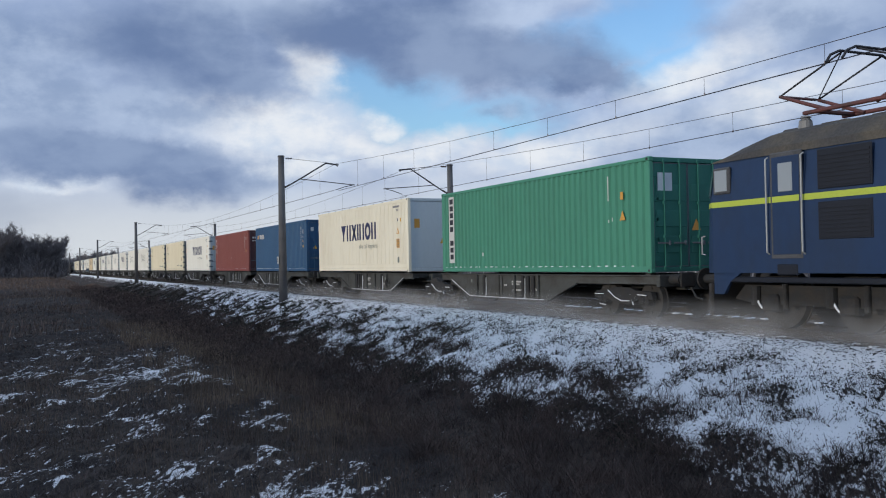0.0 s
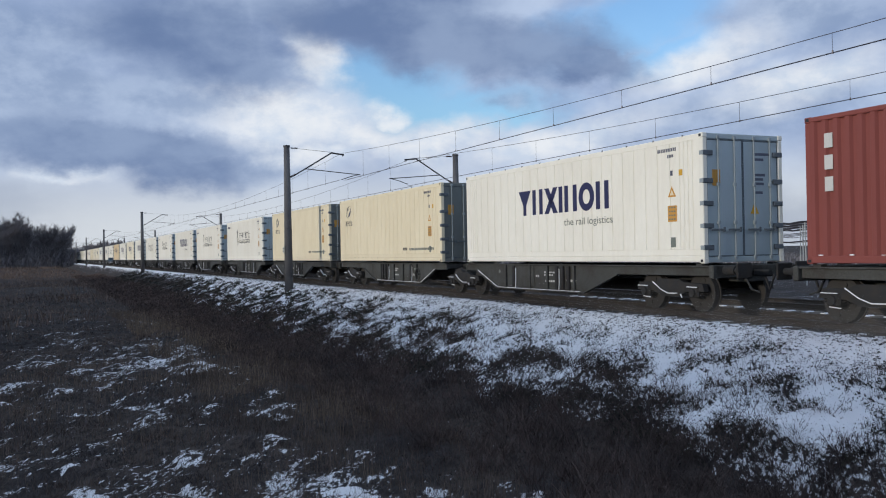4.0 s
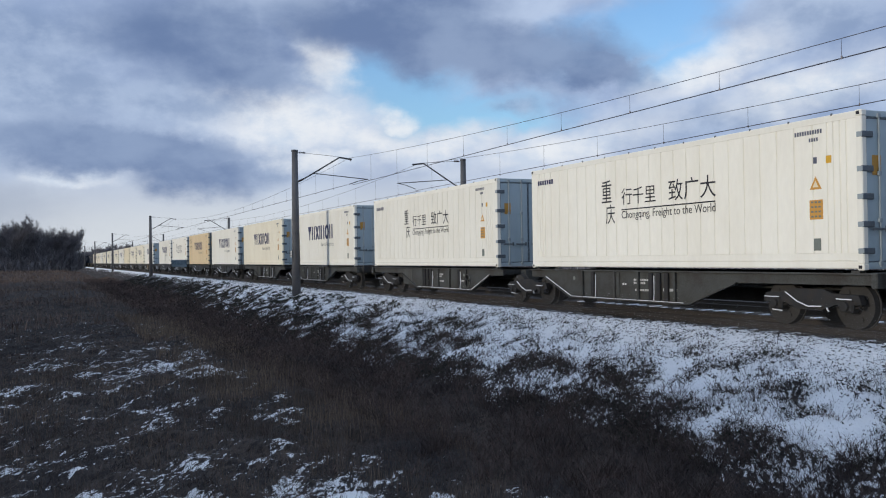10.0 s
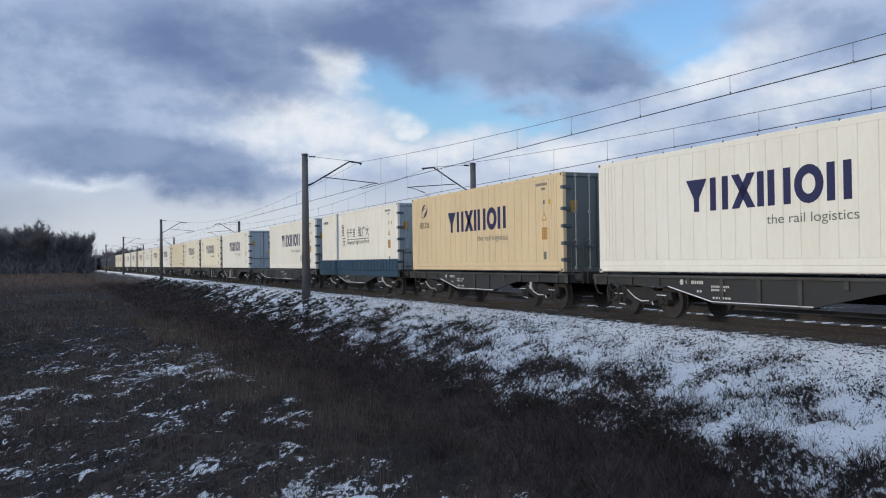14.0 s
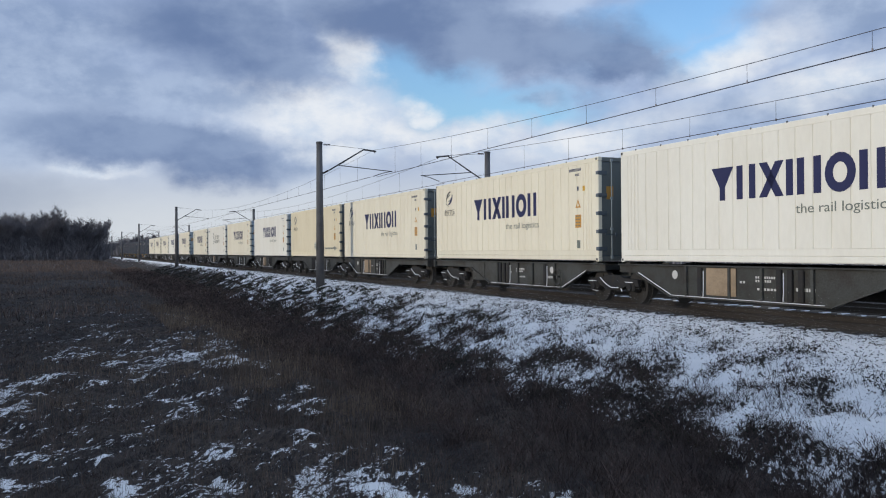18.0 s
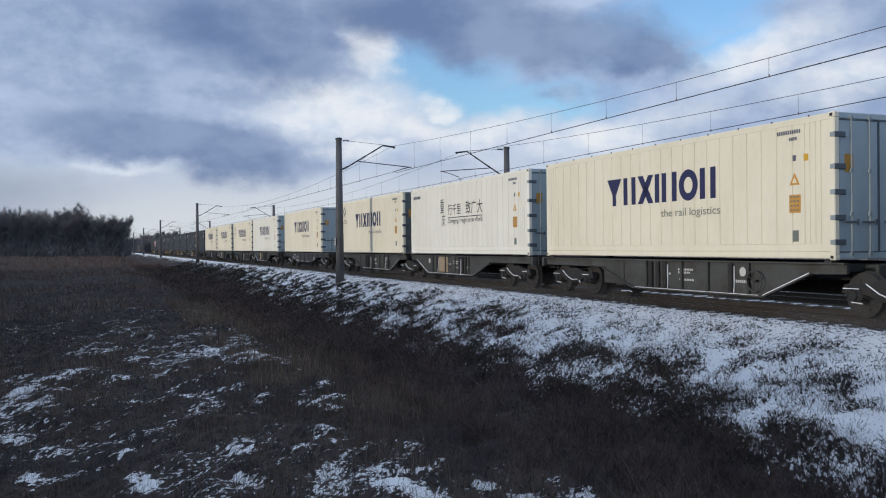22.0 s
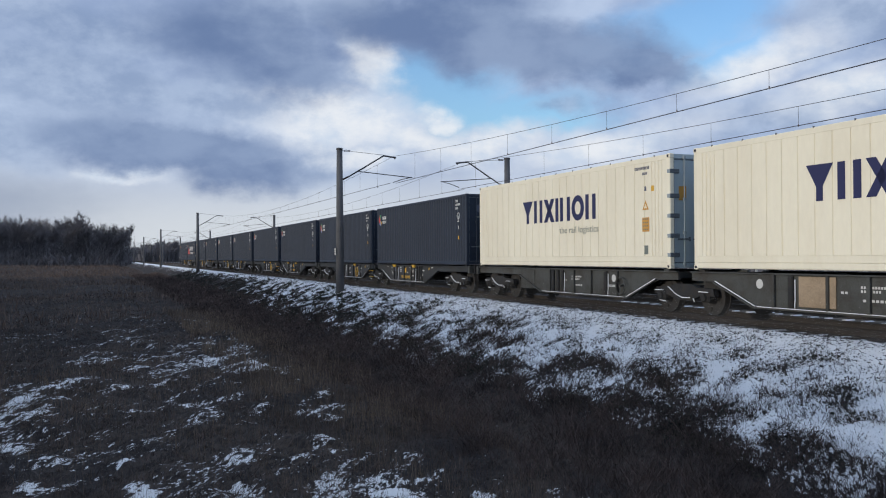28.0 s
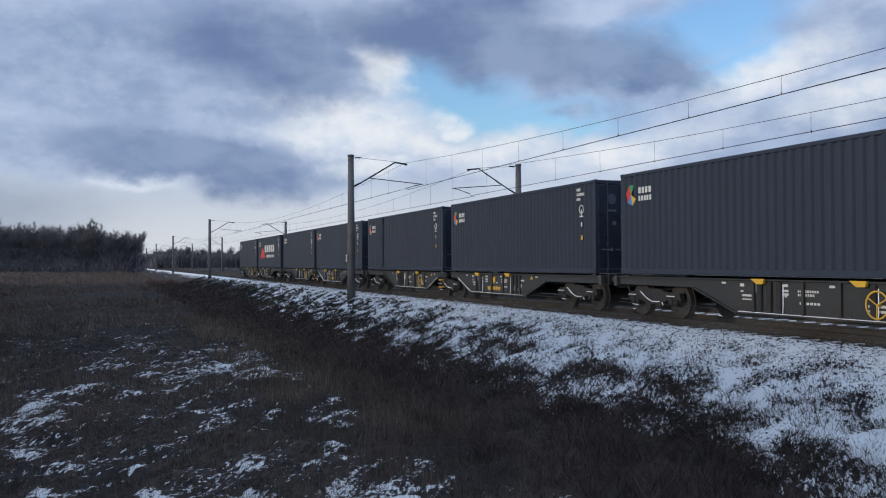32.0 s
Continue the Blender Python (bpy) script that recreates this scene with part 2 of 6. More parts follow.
# twigs and thicket: paler, bluish grey that puts distance haze into the colour
HAZED_TWIG = material("twigs", (0.175, 0.164, 0.174), 0.95, vary=0.3, scale=0.5, fine=5, bump=0, island=0.3, each=0.2)
HAZED_THICKET = material("thicket", (0.168, 0.162, 0.175), 0.95, vary=0.4, scale=0.2, fine=3, bump=0, island=0.35)
BRUSH = material("dead_brush", (0.175, 0.128, 0.105), 0.95, vary=0.5, scale=0.7, fine=5, bump=0, other=(0.055, 0.043, 0.040), island=0.35)
STRAW = material("dry_grass", (0.235, 0.175, 0.128), 0.95, vary=0.5, scale=0.45, fine=4, bump=0, other=(0.085, 0.066, 0.056), island=0.45)
DITCH = material("ditch_weeds", (0.108, 0.078, 0.069), 0.95, vary=0.5, scale=0.8, fine=5, bump=0, other=(0.034, 0.027, 0.027), island=0.5)
HEATH = material("heath_grass", (0.097, 0.081, 0.079), 0.95, vary=0.6, scale=0.5, fine=4, bump=0, other=(0.044, 0.040, 0.044), island=0.5)
TUFT = material("green_tufts", (0.038, 0.041, 0.032), 0.95, vary=0.5, scale=0.6, fine=4, bump=0, other=(0.070, 0.055, 0.038), island=0.45)


def sky_tinted_glass():
    m = bpy.data.materials.new("cab_glass_sky_tint")
    m.use_nodes = True
    p = m.node_tree.nodes["Principled BSDF"]
    # pale base colour stands in for the bright sky the panes reflect
    p.inputs["Base Color"].default_value = (0.22, 0.25, 0.27, 1)
    p.inputs["Roughness"].default_value, p.inputs["Specular IOR Level"].default_value, p.inputs["Coat Weight"].default_value = 0.08, 0.9, 1.0
    return m


GLASS = sky_tinted_glass()


# ---- mesh tools ----


class Shape:
    """Vertices and faces gathered into one mesh."""

    def __init__(self):
        self.v, self.f = [], []

    def add(self, verts, faces):
        k = len(self.v)
        self.v += [tuple(p) for p in verts]
        self.f += [tuple(i + k for i in f) for f in faces]
        return self

    def box(self, x0, x1, y0, y1, z0, z1):
        return self.add([(x, y, z) for z in (z0, z1) for y in (y0, y1) for x in (x0, x1)],
                        [(0, 2, 3, 1), (4, 5, 7, 6), (0, 1, 5, 4), (2, 6, 7, 3), (0, 4, 6, 2), (1, 3, 7, 5)])

    def soft_box(self, x0, x1, y0, y1, z0, z1, c=0.02):
        """A box with its twelve edges cut."""
        c = min(c, (x1 - x0) * 0.45, (y1 - y0) * 0.45, (z1 - z0) * 0.45)
        X, Y, Z = (x0, x1), (y0, y1), (z0, z1)
        verts, where = [], {}
        for i in (0, 1):
            for j in (0, 1):
                for k in (0, 1):
                    sx, sy, sz = (c, -c)[i], (c, -c)[j], (c, -c)[k]
                    for axis, p in enumerate(((X[i], Y[j] + sy, Z[k] + sz), (X[i] + sx, Y[j], Z[k] + sz), (X[i] + sx, Y[j] + sy, Z[k]))):
                        where[i, j, k, axis] = len(verts)
                        verts.append(p)
        faces = []
        w = lambda i, j, k, a: where[i, j, k, a]
        for s in (0, 1):
            q = [w(s, 0, 0, 0), w(s, 1, 0, 0), w(s, 1, 1, 0), w(s, 0, 1, 0)]
            faces.append(tuple(q if s else q[::-1]))
            q = [w(0, s, 0, 1), w(1, s, 0, 1), w(1, s, 1, 1), w(0, s, 1, 1)]
            faces.append(tuple(q[::-1] if s else q))
            q = [w(0, 0, s, 2), w(1, 0, s, 2), w(1, 1, s, 2), w(0, 1, s, 2)]
            faces.append(tuple(q if s else q[::-1]))
        for a in (0, 1):
            for b in (0, 1):
                flip = (a + b) % 2 == 0
                q = [w(a, b, 0, 0), w(a, b, 0, 1), w(a, b, 1, 1), w(a, b, 1, 0)]
                faces.append(tuple(q if flip else q[::-1]))
                q = [w(a, 0, b, 0), w(a, 1, b, 0), w(a, 1, b, 2), w(a, 0, b, 2)]
                faces.append(tuple(q if flip else q[::-1]))
                q = [w(0, a, b, 1), w(0, a, b, 2), w(1, a, b, 2), w(1, a, b, 1)]
                faces.append(tuple(q if flip else q[::-1]))
                for k in (0, 1):
                    q = (w(a, b, k, 0), w(a, b, k, 1), w(a, b, k, 2))
                    faces.append(q)
        return self.add(verts, faces)

    def tube(self, p0, p1, r0, r1=None, n=8, caps=True):
        r1 = r0 if r1 is None else r1
        p0, p1 = Vector(p0), Vector(p1)
        d = (p1 - p0).normalized()
        u = d.orthogonal().normalized()
        w = d.cross(u)
        ring = [(math.cos(a) * u + math.sin(a) * w) for a in (2 * math.pi * i / n for i in range(n))]
        verts = [p0 + e * r0 for e in ring] + [p1 + e * r1 for e in ring]
        faces = [(i, (i + 1) % n, n + (i + 1) % n, n + i) for i in range(n)]
        if caps:
            faces += [tuple(range(n))[::-1], tuple(range(n, 2 * n))]
        return self.add(verts, faces)

    def pipe(self, points, r, n=6):
        """A tube of one skin along the points."""
        pts = [Vector(p) for p in points]
        k, u = len(self.v), None
        for i, p in enumerate(pts):
            d = (pts[min(i + 1, len(pts) - 1)] - pts[max(i - 1, 0)]).normalized()
            u = d.orthogonal().normalized() if u is None else (u - d * u.dot(d)).normalized()
            w = d.cross(u)
            self.v += [tuple(p + (math.cos(a) * u + math.sin(a) * w) * r) for a in (2 * math.pi * j / n for j in range(n))]
        for i in range(len(pts) - 1):
            a = k + i * n
            self.f += [(a + j, a + (j + 1) % n, a + n + (j + 1) % n, a + n + j) for j in range(n)]
        self.f += [tuple(range(k, k + n))[::-1], tuple(range(k + (len(pts) - 1) * n, k + len(pts) * n))]
        return self

    def slab(self, outline, y0, y1):
        """An outline in x and z, from y0 to y1."""
        n = len(outline)
        verts = [(x, y0, z) for x, z in outline] + [(x, y1, z) for x, z in outline]
        return self.add(verts, [tuple(range(n)), tuple(range(n, 2 * n))[::-1]] + [((i + 1) % n, i, n + i, n + (i + 1) % n) for i in range(n)])

    def sheet(self, rows):
        """A skin over rows of points, all of one length."""
        m = len(rows[0])
        return self.add([p for r in rows for p in r], [(i * m + j, i * m + j + 1, (i + 1) * m + j + 1, (i + 1) * m + j) for i in range(len(rows) - 1) for j in range(m - 1)])

    def ring(self, centre, axis_y, r, thick, n=18):
        """A thin hoop about the y axis."""
        pts = [(centre[0] + r * math.cos(2 * math.pi * i / n), centre[1], centre[2] + r * math.sin(2 * math.pi * i / n)) for i in range(n + 1)]
        return self.pipe(pts, thick, 5)

    def mesh(self, name, mat, smooth=False):
        me = bpy.data.meshes.new(name)
        me.from_pydata(self.v, [], self.f)
        me.materials.append(mat)
        bm = bmesh.new()
        bm.from_mesh(me)
        bmesh.ops.recalc_face_normals(bm, faces=bm.faces)
        bm.to_mesh(me)
        bm.free()
        if smooth:
            me.polygons.foreach_set("use_smooth", [True] * len(me.polygons))
        return me


def part(name, shape, mat, parent, label="", smooth=False, at=None):
    data = shape.mesh(name, mat, smooth) if isinstance(shape, Shape) else shape
    ob = new(name, data)
    ob.parent = parent
    if at is not None:
        ob.matrix_basis = at
    return tagged(ob, label)


def bare(name, shape, mat, kind="structure", smooth=False, label="", category=""):
    return tagged(new(name, shape.mesh(name, mat, smooth)), label, category, "", kind)


def quick_mesh(name, verts, faces_of, mat, attribute=None):
    """A mesh from arrays: vertices, and faces of one size."""
    me = bpy.data.meshes.new(name)
    n, k = faces_of.shape
    me.vertices.add(len(verts))
    me.vertices.foreach_set("co", np.ascontiguousarray(verts, np.float32).ravel())
    me.loops.add(n * k)
    me.loops.foreach_set("vertex_index", np.ascontiguousarray(faces_of, np.int32).ravel())
    me.polygons.add(n)
    me.polygons.foreach_set("loop_start", np.arange(0, n * k, k, dtype=np.int32))
    me.update(calc_edges=True)
    me.materials.append(mat)
    if attribute is not None:
        me.attributes.new("cover", "FLOAT", "POINT").data.foreach_set("value", np.ascontiguousarray(attribute, np.float32))
    return me


# ---- ground ----
rng = np.random.default_rng(7)
LATTICE = rng.random((256, 256))


def grain(x, y, size, seed=0):
    """Smooth noise between 0 and 1 with lumps of that size in metres."""
    u, v = x / size + seed * 17.3, y / size + seed * 9.1
    i, j = np.floor(u).astype(int), np.floor(v).astype(int)
    a, b = u - i, v - j
    a, b = a * a * (3 - 2 * a), b * b * (3 - 2 * b)
    g = lambda p, q: LATTICE[p % 256, q % 256]
    return (g(i, j) * (1 - a) + g(i + 1, j) * a) * (1 - b) + (g(i, j + 1) * (1 - a) + g(i + 1, j + 1) * a) * b


def bump3(x, y, size, seed=0):
    return (grain(x, y, size, seed) + 0.5 * grain(x, y, size / 2.1, seed + 1) + 0.25 * grain(x, y, size / 4.3, seed + 2)) / 1.75


def ground_z(x, y):
    x, y = np.asarray(x, float), np.asarray(y, float)
    z = np.interp(y, [-900, -200, -60, -8, 3.5, 5.5, 7.0, 8.5, 9.3, 12.2, 12.7, 13.7, 14.0, 20.2, 20.6, 21.5, 25, 40, 300, 900],
                  [4, 1.5, -0.8, -1.45, -1.5, -1.62, -1.78, -1.62, -1.30, -0.32, -0.20, -0.15, -0.5, -0.5, -0.16, -0.18, -1.1, -1.2, -0.5, 1.5])
    field = np.clip((9.0 - y) / 4.0, 0, 1)
    z = z + field * np.clip((-55 - x) / 190.0, 0, 1.6) * 0.15
    rough = np.interp(y, [11.0, 12.6, 13.5, 20], [1.0, 0.22, 0.10, 0.10])
    z = z + rough * (0.34 * (bump3(x * 0.6 + y * 0.3, y, 1.9, 3) - 0.5) + 0.30 * (bump3(x, y, 0.55, 5) - 0.5))
    z = z + field * 0.5 * (grain(x, y, 9.0, 8) - 0.5)
    return z + 1.35 * np.exp(-(x * x + y * y) / 8.0)


PATCHES = ((-20.4, -1.5, 0.9, 0.25), (-15.9, -1.3, 0.8, 0.22), (-13.0, -0.9, 0.6, 0.18), (-12.6, 0.5, 0.5, 0.15), (-11.65, 4.05, 0.70, 0.32), (-11.1, 3.95, 0.70, 0.34), (-11.5, 5.1, 0.32, 0.14), (-10.7, 5.2, 0.6, 0.25), (-10.0, 5.9, 0.5, 0.2), (-18.2, 4.1, 0.6, 0.3), (-15.2, 3.6, 0.5, 0.3), (-25.4, 4.4, 1.2, 0.3), (-10.6, 10.0, 2.0, 0.75), (-8.6, 10.0, 1.2, 0.5))


def bank_lumps(x, y):
    """Where the grass of the bank stands thin (high) or in clumps (low), from 0 to 1."""
    return bump3(x * 0.8 + 0.2 * y, y * 1.25, 0.62, 11)


def snow_cover(x, y):
    """How much snow lies there, from 0 to 1."""
    bank = np.interp(y, [8.3, 9.2, 10.2, 11.2, 12.2, 12.9, 13.75, 13.85], [0.10, 0.34, 0.49, 0.58, 0.72, 1.0, 1.1, 0.0]) * np.interp(x, [-120, -60], [0.80, 1.0])
    bank = bank + 0.70 * (bank_lumps(x, y) - 0.5) * np.interp(y, [11.5, 13.2], [1, 0.25]) - np.interp(x, [-80, -55], [0.35, 0.0]) * np.interp(y, [11.0, 12.6], [1, 0])
    along, across = 0.8 * x - 0.6 * y, 0.6 * x + 0.8 * y
    streak = 0.65 * grain(along / 4.2, across, 0.30, 21) + 0.35 * grain(along / 2.6, across, 0.14, 22)
    wide = bump3(along * 0.6, across, 3.0, 25)
    heath = 0.090 + 0.95 * (streak - 0.5) + 0.62 * (wide - 0.5)
    heath = heath * np.interp(x, [-90, -50, -26], [0.30, 0.55, 1.0])
    for px, py, a, b in PATCHES:
        d = ((x - px) / a) ** 2 + ((y - py) / b) ** 2
        heath = heath + 0.58 * np.exp(-d) * (0.35 + 1.2 * streak)
        if py > 8:
            bank = bank + 0.20 * np.exp(-d)
    ditch = np.interp(y - 1.2 * np.clip((x + 14) / 3, 0, 1), [4.9, 5.8, 8.4, 9.2], [0.0, 0.5, 0.5, 0.0])
    heath = heath - ditch
    far_side = np.where(y > 20.4, np.interp(y, [21, 26], [0.6, 0.12]) + 0.8 * (bump3(x, y, 0.7, 21) - 0.5), 0)
    return np.clip(np.where(y > 13.85, far_side, np.where(y > 8.6, bank, heath)), 0, 1)


def ground_material():
    m = bpy.data.materials.new("winter_ground")
    m.use_nodes = True
    nt = m.node_tree
    p = nt.nodes["Principled BSDF"]
    p.inputs["Roughness"].default_value, p.inputs["Specular IOR Level"].default_value = 0.9, 0.15
    tc = nt.nodes.new("ShaderNodeTexCoord")

    slant = nt.nodes.new("ShaderNodeMapping")
    slant.vector_type = "TEXTURE"
    slant.inputs["Rotation"].default_value, slant.inputs["Scale"].default_value = (0, 0, math.atan2(-0.6, 0.8)), (2.0, 0.8, 1)
    nt.links.new(tc.outputs["Object"], slant.inputs["Vector"])

    def tex(scale, detail, rough=0.6):
        n = nt.nodes.new("ShaderNodeTexNoise")
        nt.links.new(slant.outputs[0], n.inputs["Vector"])
        n.inputs["Scale"].default_value, n.inputs["Detail"].default_value, n.inputs["Roughness"].default_value = scale, detail, rough
        return n.outputs["Fac"]

    def mixed(fac, a, b):
        n = nt.nodes.new("ShaderNodeMix")
        n.data_type = "RGBA"
        nt.links.new(fac, n.inputs[0])
        for s, v in ((n.inputs[6], a), (n.inputs[7], b)):
            if isinstance(v, tuple):
                s.default_value = (*v, 1)
            else:
                nt.links.new(v, s)
        return n.outputs[2]

    def step(v, lo, hi):
        n = nt.nodes.new("ShaderNodeMapRange")
        n.interpolation_type = "SMOOTHSTEP"
        nt.links.new(v, n.inputs[0])
        n.inputs[1].default_value, n.inputs[2].default_value = lo, hi
        return n.outputs[0]

    earth = mixed(step(tex(0.5, 6), 0.35, 0.65), (0.038, 0.034, 0.036), (0.078, 0.062, 0.055))
    earth = mixed(step(tex(7, 5), 0.42, 0.62), earth, (0.027, 0.023, 0.022))
    white = mixed(tex(3, 4), (0.83, 0.84, 0.87), (0.91, 0.91, 0.93))
    cover = nt.nodes.new("ShaderNodeAttribute")
    cover.attribute_name = "cover"
    fine, coarse = tex(11, 4, 0.68), tex(3.2, 5, 0.62)
    add = nt.nodes.new("ShaderNodeMath")
    add.operation = "MULTIPLY_ADD"
    nt.links.new(fine, add.inputs[0])
    add.inputs[1].default_value = 1.9
    nt.links.new(cover.outputs["Fac"], add.inputs[2])
    add2 = nt.nodes.new("ShaderNodeMath")
    add2.operation = "MULTIPLY_ADD"
    nt.links.new(coarse, add2.inputs[0])
    add2.inputs[1].default_value = 0.6
    nt.links.new(add.outputs[0], add2.inputs[2])
    lies = step(add2.outputs[0], 1.66, 1.78)
    nt.links.new(mixed(lies, earth, white), p.inputs["Base Color"])
    bump = nt.nodes.new("ShaderNodeBump")
    bump.inputs["Strength"].default_value, bump.inputs["Distance"].default_value = 0.8, 0.06
    nt.links.new(add2.outputs[0], bump.inputs["Height"])
    nt.links.new(bump.outputs[0], p.inputs["Normal"])
    return m


GROUND = ground_material()


def axis(parts):
    out = []
    for a, b, step_by in parts:
        out += list(np.arange(a, b, step_by))
    return np.array(out)


gx = axis(((-4000, -1000, 500), (-1000, -400, 60), (-400, -150, 12), (-150, -70, 1.6), (-70, -42, 0.35), (-42, -4, 0.11), (-4, 12, 0.8), (12, 100, 8), (100, 1000, 150), (1000, 4001, 500)))
gy = axis(((-4000, -1000, 500), (-1000, -200, 80), (-200, -40, 10), (-40, -8, 1.2), (-8, -3, 0.3), (-3, 13.4, 0.11), (13.4, 22, 0.5), (22, 60, 3), (60, 400, 25), (400, 1000, 100), (1000, 4001, 500)))
GX, GY = np.meshgrid(gx, gy, indexing="ij")
GC = snow_cover(GX, GY)
GZ = ground_z(GX, GY) + 0.05 * GC
near_x, near_y = len(gx), len(gy)
ids = np.arange(near_x * near_y).reshape(near_x, near_y)
quads = np.stack([ids[:-1, :-1], ids[1:, :-1], ids[1:, 1:], ids[:-1, 1:]], -1).reshape(-1, 4)
ground = new("ground", quick_mesh("ground", np.stack([GX, GY, GZ], -1).reshape(-1, 3), quads, GROUND, GC.ravel()))
ground.data.polygons.foreach_set("use_smooth", [True] * len(quads))
tagged(ground, "rough winter heath and railway bank, brown earth under patchy snow", "ground", "", "structure")

# ---- permanent way ----
bx, by = np.arange(-140, 30, 0.22), np.arange(13.72, 20.5, 0.17)
BX, BY = np.meshgrid(bx, by, indexing="ij")
BZ = np.interp(BY, [13.72, 13.9, 20.3, 20.5], [-0.22, -0.20, -0.20, -0.3]) + 0.09 * (LATTICE[np.arange(len(bx))[:, None] % 256, np.arange(len(by))[None] % 256] - 0.5)
bid = np.arange(BX.size).reshape(BX.shape)
bq = np.stack([bid[:-1, :-1], bid[1:, :-1], bid[1:, 1:], bid[:-1, 1:]], -1).reshape(-1, 4)
ballast = tagged(new("ballast", quick_mesh("ballast", np.stack([BX, BY, BZ], -1).reshape(-1, 3), bq, BALLAST)), "brown crushed-stone ballast bed under two tracks", "ballast", "", "structure")
far_bed = Shape().box(-900, -140, 13.7, 20.5, -0.6, -0.2).box(30, 400, 13.7, 20.5, -0.6, -0.2)
part("ballast_beyond", far_bed, BALLAST, ballast)

RAIL_SECTION = [(-0.07, -0.17), (0.07, -0.17), (0.07, -0.155), (0.012, -0.135), (0.012, -0.045), (0.036, -0.03), (0.036, -0.004), (0.03, 0.0), (-0.03, 0.0), (-0.036, -0.004), (-0.036, -0.03),
                (-0.012, -0.045), (-0.012, -0.135), (-0.07, -0.155)]


def track(y, name, near):
    base = tagged(new(name), "straight railway track with rusty rails on concrete sleepers", "railway track", "tracks", "structure")
    for side in (-1, 1):
        n = len(RAIL_SECTION)
        verts = [(x, y + side * 0.755 + a, b) for x in (-900, 300) for a, b in RAIL_SECTION]
        part("rail", Shape().add(verts, [(i, (i + 1) % n, n + (i + 1) % n, n + i) for i in range(n)]), RAIL, base, "rust-brown steel rail with a worn head")
    sleeper = Shape().slab([(-0.13, -0.30), (0.13, -0.30), (0.10, -0.16), (-0.10, -0.16)], -1.3, 1.3)
    plain = len(sleeper.f)
    kinds = []
    for reach in (0.05, 0.16, 0.30):
        s = Shape().add(sleeper.v, sleeper.f)
        s.slab([(-0.11, -0.165), (0.05, -0.165), (0.03, -0.135), (-0.09, -0.14)], -1.42, -1.30 + reach)
        s = s.mesh("sleeper", SLEEPER)
        s.materials.append(SNOW)
        for poly in list(s.polygons)[plain:]:
            poly.material_index = 1
        kinds.append(s)
    for i in range(150 if near else 40):
        part("sleeper", random.choice(kinds), SLEEPER, base, at=pose(-4 - i * 0.6, y, random.uniform(-0.01, 0.01)))
    return base


track(TRACK_Y, "track_near", True)
track(FAR_TRACK_Y, "track_far", False)

# ---- overhead line ----
MAST_X = [26.2 - 72.2 * i for i in range(7)]


def mast(y, side, foot):
    """A spun concrete mast with its bracket; side: +1 if the track lies towards +y."""
    m = tagged(new("overhead_line_mast"), "tapered grey concrete mast carrying a steel cantilever over the track", "mast", "overhead line masts")
    part("pole", Shape().tube((0, 0, foot - 0.5), (0, 0, 7.3), 0.235, 0.155, 20, True), CONCRETE, m, "tapered round concrete pole", True)
    part("cap", Shape().tube((0, 0, 7.26), (0, 0, 7.34), 0.19, 0.17, 16), GALV, m)
    s = side
    reach = 3.05
    part("bracket_tube", Shape().pipe([(0.0, s * 0.15, 5.65), (0, s * 0.55, 5.85), (0, s * (reach - 0.6), 7.0)], 0.038, 8), GALV, m, "sloping steel cantilever tube")
    part("bracket_head", Shape().pipe([(0, s * (reach - 0.62), 7.02), (0, s * (reach + 0.12), 6.93)], 0.045, 8).tube((0, s * (reach + 0.05), 6.96), (0, s * (reach + 0.05), 6.84), 0.03, n=6), GALV, m)
    part("top_tie", Shape().pipe([(0, s * 0.15, 7.22), (0, s * (reach - 0.6), 7.05)], 0.011, 5), GALV, m)
    rib = Shape()
    for i in range(5):
        rib.tube((0, s * (0.26 + 0.07 * i), 7.205), (0, s * (0.30 + 0.07 * i), 7.20), 0.055, 0.03, 8)
    part("insulator", rib, CERAMIC, m)
    rib = Shape()
    for i in range(5):
        rib.tube((0, s * (0.20 + 0.06 * i), 5.675 + 0.03 * i), (0, s * (0.235 + 0.06 * i), 5.69 + 0.03 * i), 0.065, 0.04, 8)
    part("insulator", rib, CERAMIC, m)
    part("steady_tube", Shape().pipe([(0, s * 1.0, 6.12), (0, s * (reach + 1.05), 5.86)], 0.024, 7), GALV, m)
    part("registration_arm", Shape().pipe([(0, s * (reach + 0.95), 5.86), (0, s * (reach + 0.5), 5.76), (0, s * (reach - 0.05), 5.57)], 0.020, 7), GALV, m)
    part("stay_wire", Shape().pipe([(0, s * 1.15, 6.15), (0, s * (reach - 0.7), 6.95)], 0.007, 4), GALV, m)
    for k in (-1, 1):
        part("climbing_guard", Shape().pipe([(k * 0.17, -0.04, 3.62), (k * 0.50, -0.05, 3.22), (k * 0.16, -0.06, 2.85)], 0.014, 5).pipe([(k * 0.30, -0.04, 3.5), (k * 0.58, -0.05, 2.78)], 0.012, 5), GALV, m,
             "bent wire climbing guard")
    part("number_plate", Shape().soft_box(-0.13, 0.13, -0.27, -0.25, 1.62, 1.98, 0.008), WHITE_INK, m, "small white plate")
    for z in (1.86, 1.74):
        part("plate_bar", Shape().box(-0.08, 0.08, -0.276, -0.272, z - 0.03, z + 0.03), INK_BLACK, m)
    return m


near_mast = mast(12.05, 1, -0.42)
near_mast.matrix_basis = pose(MAST_X[0], 12.05, 0)
far_mast = mast(21.95, -1, -0.3)
far_mast.matrix_basis = pose(MAST_X[0], 21.95, -0.18)
